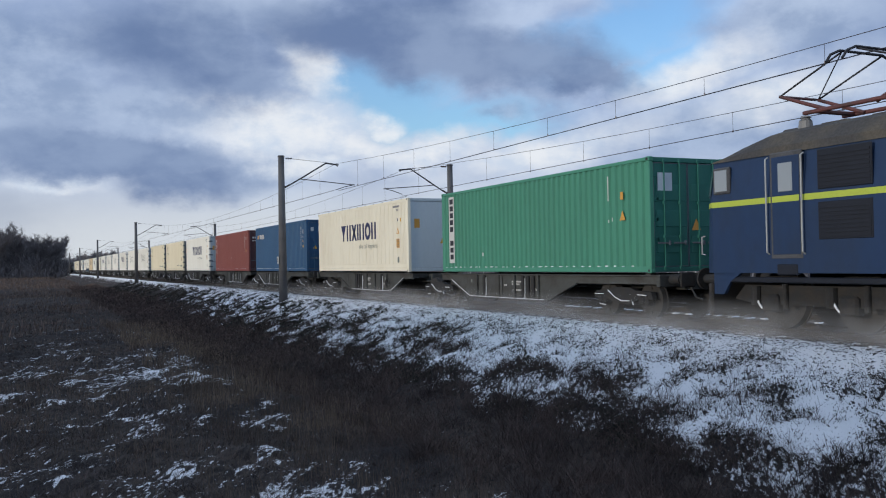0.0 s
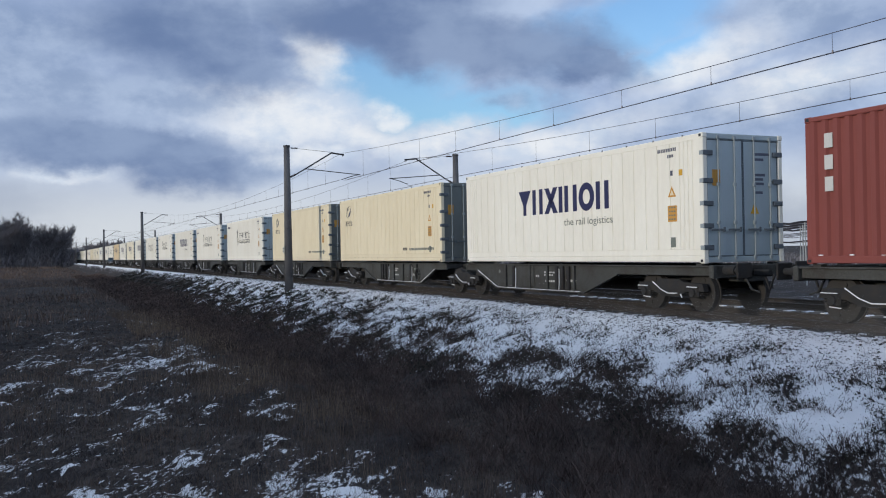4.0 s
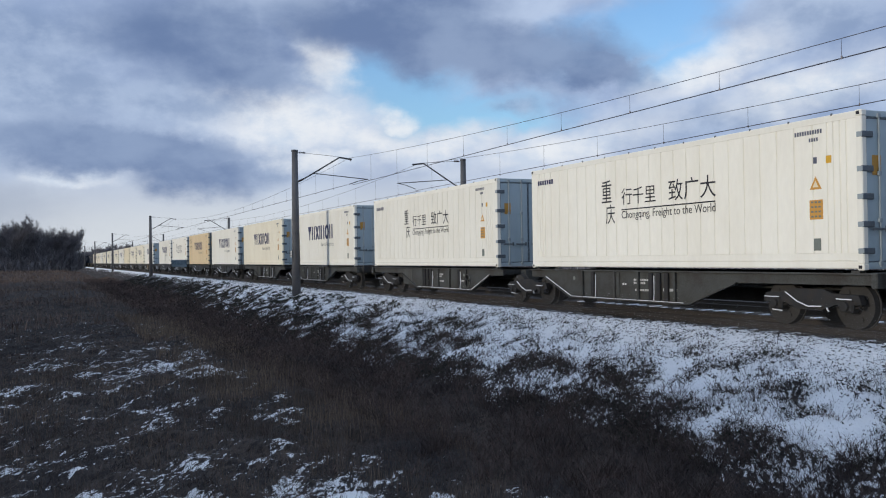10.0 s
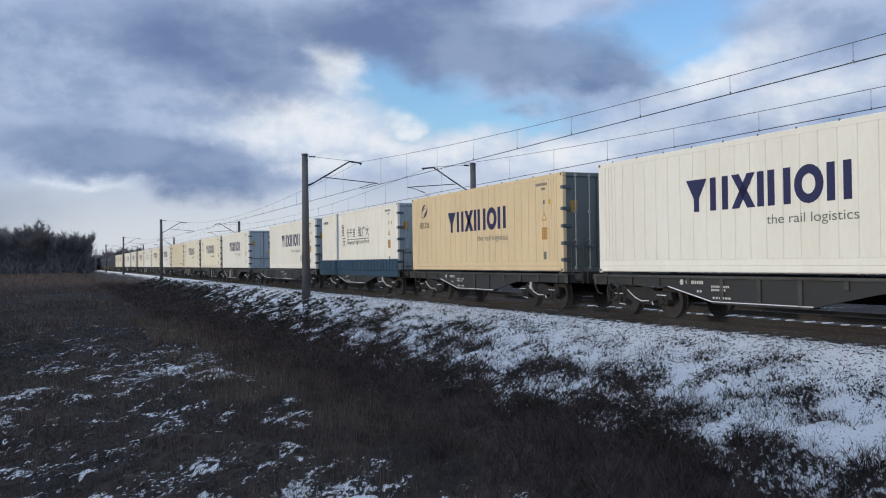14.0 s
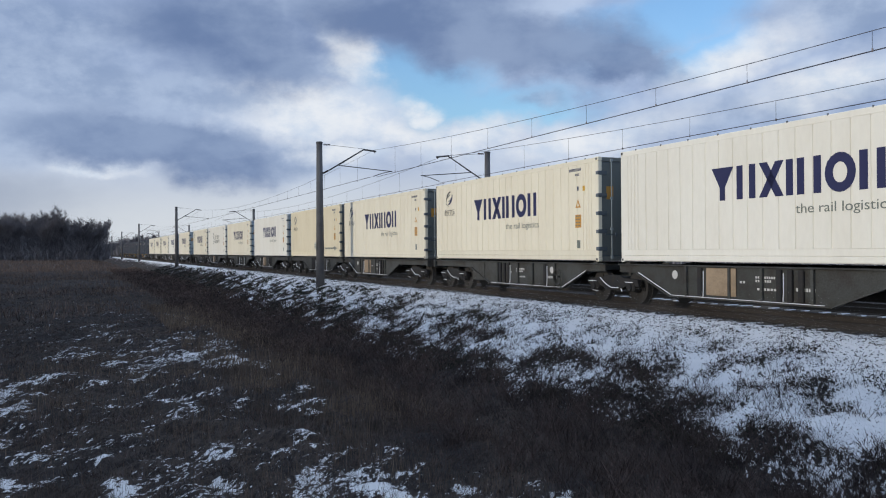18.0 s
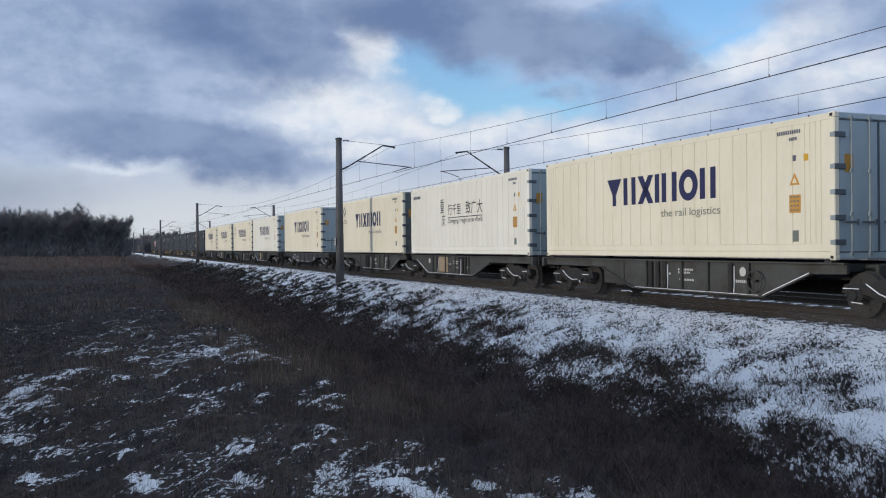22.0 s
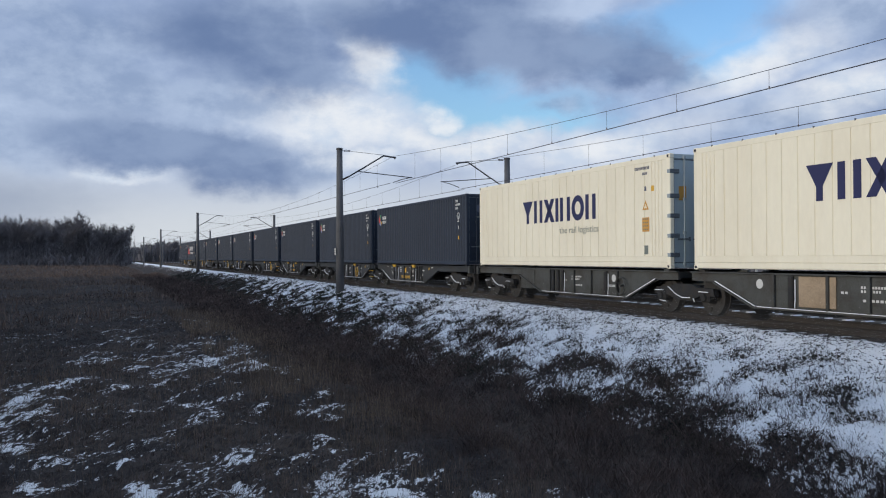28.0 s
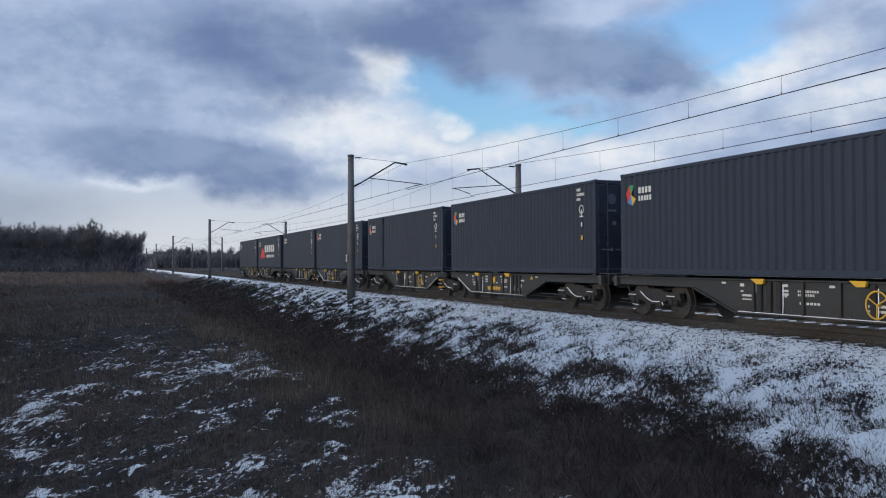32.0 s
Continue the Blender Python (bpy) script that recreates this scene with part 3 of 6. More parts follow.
for x in MAST_X[1:]:
    copy_thing(near_mast, pose(x, 12.05, 0))
    copy_thing(far_mast, pose(x, 21.95, -0.18))


def overhead(y, high, low, contact, gap, stagger):
    line = tagged(new("overhead_line"), "sagging catenary wire with droppers and twin contact wires", "overhead line", "overhead lines")
    for a, b in zip(MAST_X, MAST_X[1:]):
        sag = lambda u: low + (high - low) * (2 * u - 1) ** 2
        z_of = lambda x: sag((x - b) / (a - b))
        pts = [(b + (a - b) * i / 24, y, sag(i / 24)) for i in range(25)]
        part("catenary_wire", Shape().pipe(pts, 0.009, 5), WIRE, line)
        for k in (-0.02, 0.02):
            part("contact_wire", Shape().pipe([(b, y + k + stagger, contact), ((a + b) / 2, y + k, contact - 0.01), (a, y + k - stagger, contact)], 0.0085, 5), WIRE, line)
        x = a - 3.0
        while x > b + 2:
            part("dropper", Shape().tube((x, y, contact), (x, y, z_of(x)), 0.005, n=4).tube((x, y, contact - 0.03), (x, y, contact + 0.04), 0.02, n=5), WIRE, line)
            x -= gap
    return line


overhead(TRACK_Y, 7.0, 5.93, 5.54, 3.65, 0.15)
overhead(FAR_TRACK_Y, 6.78, 5.76, 5.28, 3.95, -0.15)

# ---- train ----


def write(body, width, tall=None):
    """The outline of words in the built-in font, as a mesh in x and z that starts at 0, 0."""
    cu = bpy.data.curves.new("words", "FONT")
    cu.body = body
    ob = bpy.data.objects.new("words", cu)
    scene.collection.objects.link(ob)
    dg = bpy.context.evaluated_depsgraph_get()
    me = bpy.data.meshes.new_from_object(ob.evaluated_get(dg))
    bpy.data.objects.remove(ob)
    co = np.empty(len(me.vertices) * 3)
    me.vertices.foreach_get("co", co)
    co = co.reshape(-1, 3)
    if not len(co):
        return None
    low, high = co.min(0), co.max(0)
    k = width / (high[0] - low[0])
    kz = k if tall is None else tall / (high[1] - low[1])
    out = np.zeros_like(co)
    out[:, 0], out[:, 2] = (co[:, 0] - low[0]) * k, (co[:, 1] - low[1]) * kz
    me.vertices.foreach_set("co", out.ravel())
    me.materials.clear()
    return me


HALF, WIDE, TALL = 6.096, 1.219, 2.896
FACE = -WIDE - 0.004
# the insulated boxes are a little longer and taller than the plain steel ones
REEFER_SIZE = (1.008, 1.0, 1.042)


def flat(x0, x1, z0, z1, y=FACE):
    return Shape().add([(x0, y, z0), (x1, y, z0), (x1, y, z1), (x0, y, z1)], [(0, 1, 2, 3)])


def bars(parent, x0, x1, z0, z1, n, mat, name="lettering_bar", y=FACE, fill=0.7):
    """A row of n plain bars."""
    step_by = (x1 - x0) / n
    s = Shape()
    for i in range(n):
        a = x0 + i * step_by
        s.add([(a, y, z0), (a + step_by * fill, y, z0), (a + step_by * fill, y, z1), (a, y, z1)], [(0, 1, 2, 3)])
    return part(name, s, mat, parent)


def ribbed_side(y, out, dense):
    """A smooth insulated wall with narrow pressed grooves, closer together near both ends."""
    xs = [-HALF + 0.16]
    grooves = [-5.75, -5.6, -5.45, -5.3] + [-4.95 + 0.4714 * i for i in range(22)] + [5.3, 5.45, 5.6, 5.75]
    line = [(-HALF + 0.13, 0)]
    for g in grooves:
        line += [(g - 0.020, 0), (g - 0.008, 0.020), (g + 0.008, 0.020), (g + 0.020, 0)]
    line.append((HALF - 0.13, 0))
    s = Shape()
    z0, z1 = 0.32, TALL - 0.14
    low = [(x, y - out * (-d), z0 + 0.0) for x, d in line]
    high = [(x, y - out * (-d), z1) for x, d in line]
    s.sheet([low, high])
    return s


def corrugated(y, out, z0, z1, x0, x1, pitch, depth):
    n = max(1, round((x1 - x0) / pitch))
    p = (x1 - x0) / n
    line = []
    for i in range(n):
        a = x0 + i * p
        line += [(a, 0), (a + p * 0.34, 0), (a + p * 0.5, depth), (a + p * 0.84, depth)]
    line.append((x1, 0))
    return Shape().sheet([[(x, y - out * (-d), z0) for x, d in line], [(x, y - out * (-d), z1) for x, d in line]])


def across(shape):
    """The same with x and y changed over."""
    shape.v = [(y, x, z) for x, y, z in shape.v]
    return shape


def container(name, label, paint, frame_paint, door_paint, reefer, decals):
    c = tagged(new(name), label, "shipping container", "containers on the train")
    skin, rim = PAINT[paint], PAINT[frame_paint]
    if reefer:
        part("side_wall", ribbed_side(-WIDE, 1, True), skin, c)
        part("side_wall", ribbed_side(WIDE, -1, True), skin, c)
        part("bottom_rail", Shape().soft_box(-HALF + 0.1, HALF - 0.1, -WIDE - 0.002, -WIDE + 0.1, 0.03, 0.17, 0.02).soft_box(-HALF + 0.1, HALF - 0.1, -WIDE + 0.004, -WIDE + 0.1, 0.172, 0.325, 0.01), rim, c)
        part("bottom_rail", Shape().soft_box(-HALF + 0.1, HALF - 0.1, WIDE - 0.1, WIDE + 0.002, 0.03, 0.325, 0.02), rim, c)
        rivet = Shape()
        for i in range(11):
            rivet.box(-5.4 + i * 1.08, -5.37 + i * 1.08, -WIDE - 0.006, -WIDE + 0.02, TALL - 0.03, TALL + 0.012)
        part("roof_rivets", rivet, STEEL_DARK, c)
    else:
        part("side_wall", corrugated(-WIDE + 0.004, 1, 0.16, TALL - 0.1, -HALF + 0.13, HALF - 0.13, 0.278, 0.052), skin, c)
        part("side_wall", corrugated(WIDE - 0.004, -1, 0.16, TALL - 0.1, -HALF + 0.13, HALF - 0.13, 0.278, 0.052), skin, c)
        for s in (-1, 1):
            part("bottom_rail", Shape().soft_box(-HALF + 0.1, HALF - 0.1, s * WIDE - 0.05, s * WIDE + 0.05 if s < 0 else WIDE + 0.002, 0.02, 0.165, 0.015) if s > 0 else Shape().soft_box(-HALF + 0.1, HALF - 0.1, -WIDE - 0.002, -WIDE + 0.09, 0.02, 0.165, 0.015), rim, c)
    for s in (-1, 1):
        ys = sorted((s * WIDE, s * (WIDE - 0.09)))
        part("top_rail", Shape().soft_box(-HALF + 0.1, HALF - 0.1, ys[0] - (0.002 if s < 0 else 0), ys[1] + (0.002 if s > 0 else 0), TALL - (0.15 if reefer else 0.105), TALL - 0.01, 0.015), rim, c)
        for e in (-1, 1):
            xs = sorted((e * HALF, e * (HALF - 0.15)))
            yy = sorted((s * WIDE, s * (WIDE - 0.14)))
            end_paint = rim
            part("corner_post", Shape().soft_box(xs[0], xs[1], yy[0], yy[1], 0.11, TALL - 0.11, 0.02), end_paint, c)
            for z in (0.0, TALL - 0.118):
                cast = Shape().soft_box(xs[0] - (0.006 if e < 0 else -0.0), xs[1] + (0.006 if e > 0 else 0), yy[0] - (0.006 if s < 0 else 0), yy[1] + (0.006 if s > 0 else 0), z, z + 0.118, 0.018)
                part("corner_casting", cast, rim, c)
                if s < 0:
                    # black plate painted for the dark inside of the hole
                    part("casting_hole", Shape().soft_box((xs[0] + xs[1]) / 2 - 0.04, (xs[0] + xs[1]) / 2 + 0.04, s * (WIDE + 0.008) - 0.002, s * (WIDE + 0.008) + 0.002, z + 0.03, z + 0.09, 0.02), INK_BLACK, c)
    part("roof", Shape().box(-HALF + 0.05, HALF - 0.05, -WIDE + 0.05, WIDE - 0.05, TALL - 0.06, TALL - 0.025), rim, c)
    part("floor", Shape().box(-HALF + 0.1, HALF - 0.1, -WIDE + 0.09, WIDE - 0.09, 0.06, 0.14), WAGON_BLACK, c)
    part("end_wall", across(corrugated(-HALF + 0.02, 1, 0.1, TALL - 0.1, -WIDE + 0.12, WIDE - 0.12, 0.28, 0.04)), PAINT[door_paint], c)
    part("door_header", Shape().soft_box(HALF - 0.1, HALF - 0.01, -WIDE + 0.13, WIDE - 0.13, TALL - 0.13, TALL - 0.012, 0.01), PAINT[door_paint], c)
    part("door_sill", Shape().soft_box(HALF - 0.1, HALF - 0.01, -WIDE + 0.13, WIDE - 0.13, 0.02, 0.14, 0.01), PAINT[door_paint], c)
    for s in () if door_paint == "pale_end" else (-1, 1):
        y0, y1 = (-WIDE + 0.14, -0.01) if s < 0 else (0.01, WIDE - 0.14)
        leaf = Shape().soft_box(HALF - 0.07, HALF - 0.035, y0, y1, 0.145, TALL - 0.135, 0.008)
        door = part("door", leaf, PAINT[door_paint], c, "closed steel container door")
        for z in ((0.5, 1.15, 1.8) if not reefer else ()):
            part("door_panel", Shape().soft_box(HALF - 0.04, HALF - 0.02, y0 + 0.08, y1 - 0.08, z, z + 0.42, 0.015), PAINT[door_paint], door)
        part("door_seal", Shape().box(HALF - 0.036, HALF - 0.03, y0, y0 + 0.02, 0.16, TALL - 0.15).box(HALF - 0.036, HALF - 0.03, y1 - 0.02, y1, 0.16, TALL - 0.15)
             .box(HALF - 0.036, HALF - 0.03, y0, y1, 0.15, 0.17).box(HALF - 0.036, HALF - 0.03, y0, y1, TALL - 0.165, TALL - 0.145), STEEL_DARK, door)
        for k in (0.30, 0.76):
            ym = y0 + (y1 - y0) * k
            rod = Shape().tube((HALF - 0.005, ym, 0.06), (HALF - 0.005, ym, TALL - 0.05), 0.018, n=7)
            for z in (0.12, 0.9, 1.75, TALL - 0.1):
                rod.soft_box(HALF - 0.034, HALF + 0.016, ym - 0.045, ym + 0.045, z - 0.04, z + 0.04, 0.01)
            part("locking_rod", rod, PAINT[door_paint] if not reefer else PAINT["hinge_grey"], door)
            part("door_handle", Shape().soft_box(HALF + 0.012, HALF + 0.03, ym - 0.24, ym + 0.16, 0.72, 0.765, 0.006).soft_box(HALF + 0.01, HALF + 0.034, ym + 0.1, ym + 0.16, 0.69, 0.80, 0.006), STEEL_DARK, door)
        hinge_y = y0 if s < 0 else y1
        for z in (0.35, 0.83, 1.33, 1.83, 2.45):
            a, b = sorted((hinge_y - s * 0.16, hinge_y + s * ((0.13 if s > 0 else 0.145) if reefer else 0.03)))
            part("hinge", Shape().soft_box(HALF - 0.036, HALF + (0.012 if reefer else -0.02), a, b, z - 0.055, z + 0.055, 0.012), STEEL_DARK if reefer else PAINT[door_paint], door)
            if reefer and s < 0:
                part("hinge_plate", Shape().soft_box(HALF - 0.12, HALF + 0.01, -WIDE - 0.008, -WIDE + 0.02, z - 0.05, z + 0.05, 0.01), STEEL_DARK if door_paint == "door_dark" else PAINT["hinge_grey"], c)
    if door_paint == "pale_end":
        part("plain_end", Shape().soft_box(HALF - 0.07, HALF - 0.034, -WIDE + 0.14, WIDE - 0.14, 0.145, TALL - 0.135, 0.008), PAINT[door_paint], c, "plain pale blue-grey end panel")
    out = HALF + 0.018
    face_x = lambda y0, y1, z0, z1: Shape().add([(out - 0.05, y0, z0), (out - 0.05, y1, z0), (out - 0.05, y1, z1), (out - 0.05, y0, z1)], [(0, 1, 2, 3)])
    if reefer:
        part("warning_label", face_x(-0.92, -0.68, 1.72, 2.08), ORANGE, c, "orange warning sticker")
        part("warning_triangle", Shape().add([(out - 0.05, 0.22, 1.1), (out - 0.05, 0.48, 1.1), (out - 0.05, 0.35, 1.36)], [(0, 1, 2)]), YELLOW, c)
        for z, w in ((2.42, 0.5), (2.30, 0.3), (1.95, 0.34), (1.85, 0.28), (1.75, 0.3), (1.55, 0.26)):
            part("marking_bar", face_x(0.35, 0.35 + w, z, z + 0.06), GREY_PATCH, c)
    decals(c)
    if reefer:
        size = Matrix.Diagonal((*REEFER_SIZE, 1))
        for ob in c.children_recursive:
            ob.data.transform(size)
            ob.location = size @ ob.location
    return c


def safety_marks(c, dark=GREY_PATCH):
    """Number bars and stickers near the door end of a side."""
    bars(c, 4.50, 5.20, 2.58, 2.66, 11, dark, "number_bar")
    bars(c, 4.86, 5.10, 2.44, 2.51, 4, dark, "number_bar")
    part("grey_sticker", flat(4.96, 5.05, 2.02, 2.14), dark, c)
    part("small_sticker", flat(5.27, 5.40, 2.0, 2.14), YELLOW, c)
    part("warning_triangle", Shape().add([(4.86, FACE, 1.53), (5.16, FACE, 1.53), (5.01, FACE, 1.78)], [(0, 1, 2)]), ORANGE, c, "orange hazard triangle")
    part("triangle_inner", Shape().add([(4.94, FACE - 0.003, 1.57), (5.08, FACE - 0.003, 1.57), (5.01, FACE - 0.003, 1.70)], [(0, 1, 2)]), PAINT["cream"], c)
    lab = part("warning_label", flat(4.85, 5.18, 0.96, 1.33), ORANGE, c, "orange warning sticker")
    s = Shape()
    for z in (1.0, 1.09, 1.18, 1.27):
        for k in range(3):
            s.add([(4.89 + k * 0.09, FACE - 0.003, z), (4.95 + k * 0.09, FACE - 0.003, z), (4.95 + k * 0.09, FACE - 0.003, z + 0.035), (4.89 + k * 0.09, FACE - 0.003, z + 0.035)], [(0, 1, 2, 3)])
    part("label_bars", s, INK_GREY, lab)
    part("notice", flat(4.94, 5.12, 0.37, 0.60), INK_GREY, c)


def name_bars(c, x0, x1, z0, z1, mat=INK):
    """The operator's seven-piece name as plain shapes: wedge, strokes, bow tie, bar, slanted block, ring, strokes."""
    w, h = (x1 - x0) / 6.45, z1 - z0

    def shape(corners, x):
        part("name_shape", Shape().add([(x + a * w, FACE, z0 + b * h) for a, b in corners], [tuple(range(len(corners)))]), mat, c)

    x = x0
    shape([(0.36, 0), (0.60, 0), (0.60, 0.40), (0.96, 1), (0.0, 1), (0.36, 0.40)], x)
    for k in (1, 5.42):
        part("name_shape", flat(x + (k + 0.10) * w, x + (k + 0.36) * w, z0, z1), mat, c)
        part("name_shape", flat(x + (k + 0.62) * w, x + (k + 0.88) * w, z0, z1), mat, c)
    shape([(0.02, 0), (0.34, 0), (0.98, 1), (0.66, 1)], x + 2 * w)
    shape([(0.98, 0), (0.66, 0), (0.02, 1), (0.34, 1)], x + 2 * w)
    part("name_shape", flat(x + 3.06 * w, x + 3.32 * w, z0, z1), mat, c)
    shape([(0.0, 0), (0.26, 0), (0.26, 1), (0.0, 1)], x + 3.46 * w)
    shape([(0.58, 0), (0.84, 0), (0.84, 1), (0.58, 1)], x + 3.46 * w)
    n = 20
    ring = [(x + (4.92 + 0.50 * math.cos(2 * math.pi * i / n)) * w, FACE, z0 + (0.5 + 0.52 * math.sin(2 * math.pi * i / n)) * h) for i in range(n)]
    hole = [(x + (4.92 + 0.23 * math.cos(2 * math.pi * i / n)) * w, FACE, z0 + (0.5 + 0.27 * math.sin(2 * math.pi * i / n)) * h) for i in range(n)]
    part("name_shape", Shape().add(ring + hole, [(i, (i + 1) % n, n + (i + 1) % n, n + i) for i in range(n)]), mat, c)


def words(c, body, x, z, width, mat, tall=None):
    me = write(body, width, tall)
    if me is None:
        return None
    me.materials.append(mat)
    return part("words", me, mat, c, at=pose(x, FACE - 0.001, z))


def operator_name(c):
    name_bars(c, -2.36, 2.56, 1.40, 2.13)
    words(c, "the rail logistics", 0.24, 0.97, 2.36, INK_GREY, 0.25)


def swirl_logo(c):
    for r, a0, a1, thick, ink in ((0.27, 75, 215, 0.10, INK_BLACK), (0.28, 255, 395, 0.13, INK), (0.15, 60, 190, 0.06, INK_GREY), (0.15, 240, 370, 0.05, INK_GREY), (0.34, 200, 275, 0.035, INK_GREY)):
        s = Shape()
        outer, inner = [], []
        for i in range(13):
            a = radians(a0 + (a1 - a0) * i / 12)
            for rim, k in ((outer, r), (inner, r - thick * math.sin(math.pi * (0.06 + 0.88 * i / 12)))):
                rim.append((-4.72 + k * math.cos(a) * 1.12 + k * math.sin(a) * 0.25, 2.34 + k * math.sin(a) * 0.92))
        s.add([(x, FACE, z) for x, z in outer + inner[::-1]], [(i, i + 1, 24 - i, 25 - i) for i in range(12)])
        part("logo_swirl", s, ink, c)
    words(c, "\u91cd\u5e86\u4ea4\u8fd0", -5.22, 1.66, 1.02, INK_BLACK)


def slogan(c):
    bars(c, -5.70, -4.78, 2.42, 2.55, 7, INK, "name_stroke")
    words(c, "\u884c\u5343\u91cc", -1.40, 1.60, 1.42, INK_BLACK, 0.42)
    words(c, "\u81f4\u5e7f\u5927", 0.52, 1.58, 1.66, INK_BLACK, 0.50)
    words(c, "\u91cd", -2.30, 1.70, 0.46, INK_BLACK, 0.58)
    words(c, "\u5e86", -2.12, 1.15, 0.42, INK_BLACK, 0.50)
    part("underline", flat(-1.40, 2.16, 1.47, 1.50), INK_BLACK, c)
    words(c, "Chongqing, Freight to the World", -1.40, 1.20, 3.56, INK_BLACK, 0.25)


def decal_operator(c):
    safety_marks(c)
    operator_name(c)


def decal_operator_logo(c):
    decal_operator(c)
    swirl_logo(c)


def decal_logo_only(c):
    safety_marks(c)
    swirl_logo(c)
    bars(c, 2.24, 2.72, 0.45, 0.56, 4, INK_BLACK, "maker_bar")
    bars(c, 2.90, 5.40, 0.45, 0.54, 17, INK_GREY, "maker_bar", fill=0.78)


def decal_slogan(c):
    safety_marks(c)
    slogan(c)


def decal_green(c):
    part("name_plate", flat(-5.48, -5.05, 0.33, 2.72), WHITE_INK, c, "white upright name board")
    for i in range(9):
        if i != 5:
            part("name_stroke", flat(-5.40, -5.13, 2.46 - i * 0.25, 2.64 - i * 0.25, FACE - 0.004), INK_BLACK, c)
    part("grey_sticker", flat(4.9, 5.02, 1.9, 2.1), ORANGE, c)
    part("warning_triangle", Shape().add([(4.86, FACE, 1.36), (5.1, FACE, 1.36), (4.98, FACE, 1.62)], [(0, 1, 2)]), ORANGE, c)
    for x, z0, z1 in ((4.35, 1.9, 2.55), (4.52, 1.35, 1.45), (4.36, 1.32, 1.4)):
        part("marking_bar", flat(x, x + 0.04, z0, z1), WHITE_INK, c)
    out = HALF - 0.016
    part("data_plate", Shape().add([(out, -0.95, 2.05), (out, -0.5, 2.05), (out, -0.5, 2.5), (out, -0.95, 2.5)], [(0, 1, 2, 3)]), PAINT["pale_end"], c, "pale data plate on the door")
    part("warning_triangle", Shape().add([(out, 0.10, 1.06), (out, 0.40, 1.06), (out, 0.25, 1.36)], [(0, 1, 2)]), ORANGE, c)
    part("snow_spot", flat(-2.9, -2.8, 0.55, 0.66), WHITE_INK, c)
    rail_snow(c, 30)


def upright_number(c, x, z0, z1, n, mat):
    """An unreadable number painted from top to bottom, a bar for each sign."""
    step_by = (z1 - z0) / n
    for i in range(n):
        part("number_bar", flat(x, x + 0.05, z0 + i * step_by, z0 + (i + 0.72) * step_by), mat, c)


def door_plate(c, y0, y1, z0, z1, mat, name="data_plate"):
    x = HALF - 0.012
    return part(name, Shape().add([(x, y0, z0), (x, y1, z0), (x, y1, z1), (x, y0, z1)], [(0, 1, 2, 3)]), mat, c)


def rail_snow(c, n):
    """Small lumps of snow along the foot of the ribs."""
    r = random.Random(n)
    s = Shape()
    for i in range(n):
        x = -5.8 + 11.5 * i / n + r.uniform(-0.05, 0.05)
        s.soft_box(x, x + r.uniform(0.05, 0.16), -WIDE - 0.004, -WIDE + 0.045, 0.166, 0.166 + r.uniform(0.012, 0.03), 0.006)
    tagged(part("ledge_snow", s, SNOW, c, "thin snow caught along the bottom rail"), kind="stuff")


def decal_blue(c):
    part("logo_mark", Shape().add([(-5.6, FACE, 2.14), (-5.25, FACE, 2.14), (-5.1, FACE, 2.38), (-5.45, FACE, 2.38)], [(0, 1, 2, 3)]), ORANGE, c, "orange slanted mark")
    bars(c, -4.95, -3.75, 2.12, 2.40, 7, WHITE_INK, "name_stroke")
    upright_number(c, 5.02, 1.28, 2.58, 11, WHITE_INK)
    part("size_mark", flat(5.42, 5.52, 2.10, 2.38), WHITE_INK, c)
    part("size_mark", flat(5.42, 5.50, 1.92, 2.0), WHITE_INK, c)
    part("yellow_sticker", flat(5.40, 5.50, 1.66, 1.78), YELLOW, c)
    part("warning_triangle", Shape().add([(5.36, FACE, 1.36), (5.56, FACE, 1.36), (5.46, FACE, 1.56)], [(0, 1, 2)]), YELLOW, c)
    door_plate(c, -0.52, -0.16, 2.22, 2.54, PAINT["pale_end"])
    door_plate(c, -0.95, -0.78, 2.26, 2.46, PAINT["pale_end"])
    for z in (2.36, 1.92, 1.30):
        door_plate(c, 0.34, 0.66, z, z + 0.07, WHITE_INK, "door_data")
    for y in (-0.84, -0.30):
        part("warning_triangle", Shape().add([(HALF - 0.012, y, 1.26), (HALF - 0.012, y + 0.26, 1.26), (HALF - 0.012, y + 0.13, 1.46)], [(0, 1, 2)]), YELLOW, c)
    rail_snow(c, 38)


def decal_red(c):
    for i in range(3):
        part("name_stroke", flat(-5.62, -5.42, 2.25 - i * 0.42, 2.53 - i * 0.42), WHITE_INK, c)
    upright_number(c, 4.94, 1.20, 2.50, 11, WHITE_INK)
    part("size_mark", flat(5.36, 5.46, 2.20, 2.44), WHITE_INK, c)
    part("yellow_sticker", flat(5.34, 5.46, 1.40, 1.54), ORANGE, c)
    part("snow_spot", flat(0.2, 0.4, 0.98, 1.03), WHITE_INK, c)
    for y0, y1, z0, z1 in ((-0.92, -0.50, 2.30, 2.42), (-0.92, -0.62, 2.10, 2.18), (0.20, 0.62, 2.16, 2.50)):
        door_plate(c, y0, y1, z0, z1, WHITE_INK, "door_data")
    rail_snow(c, 16)


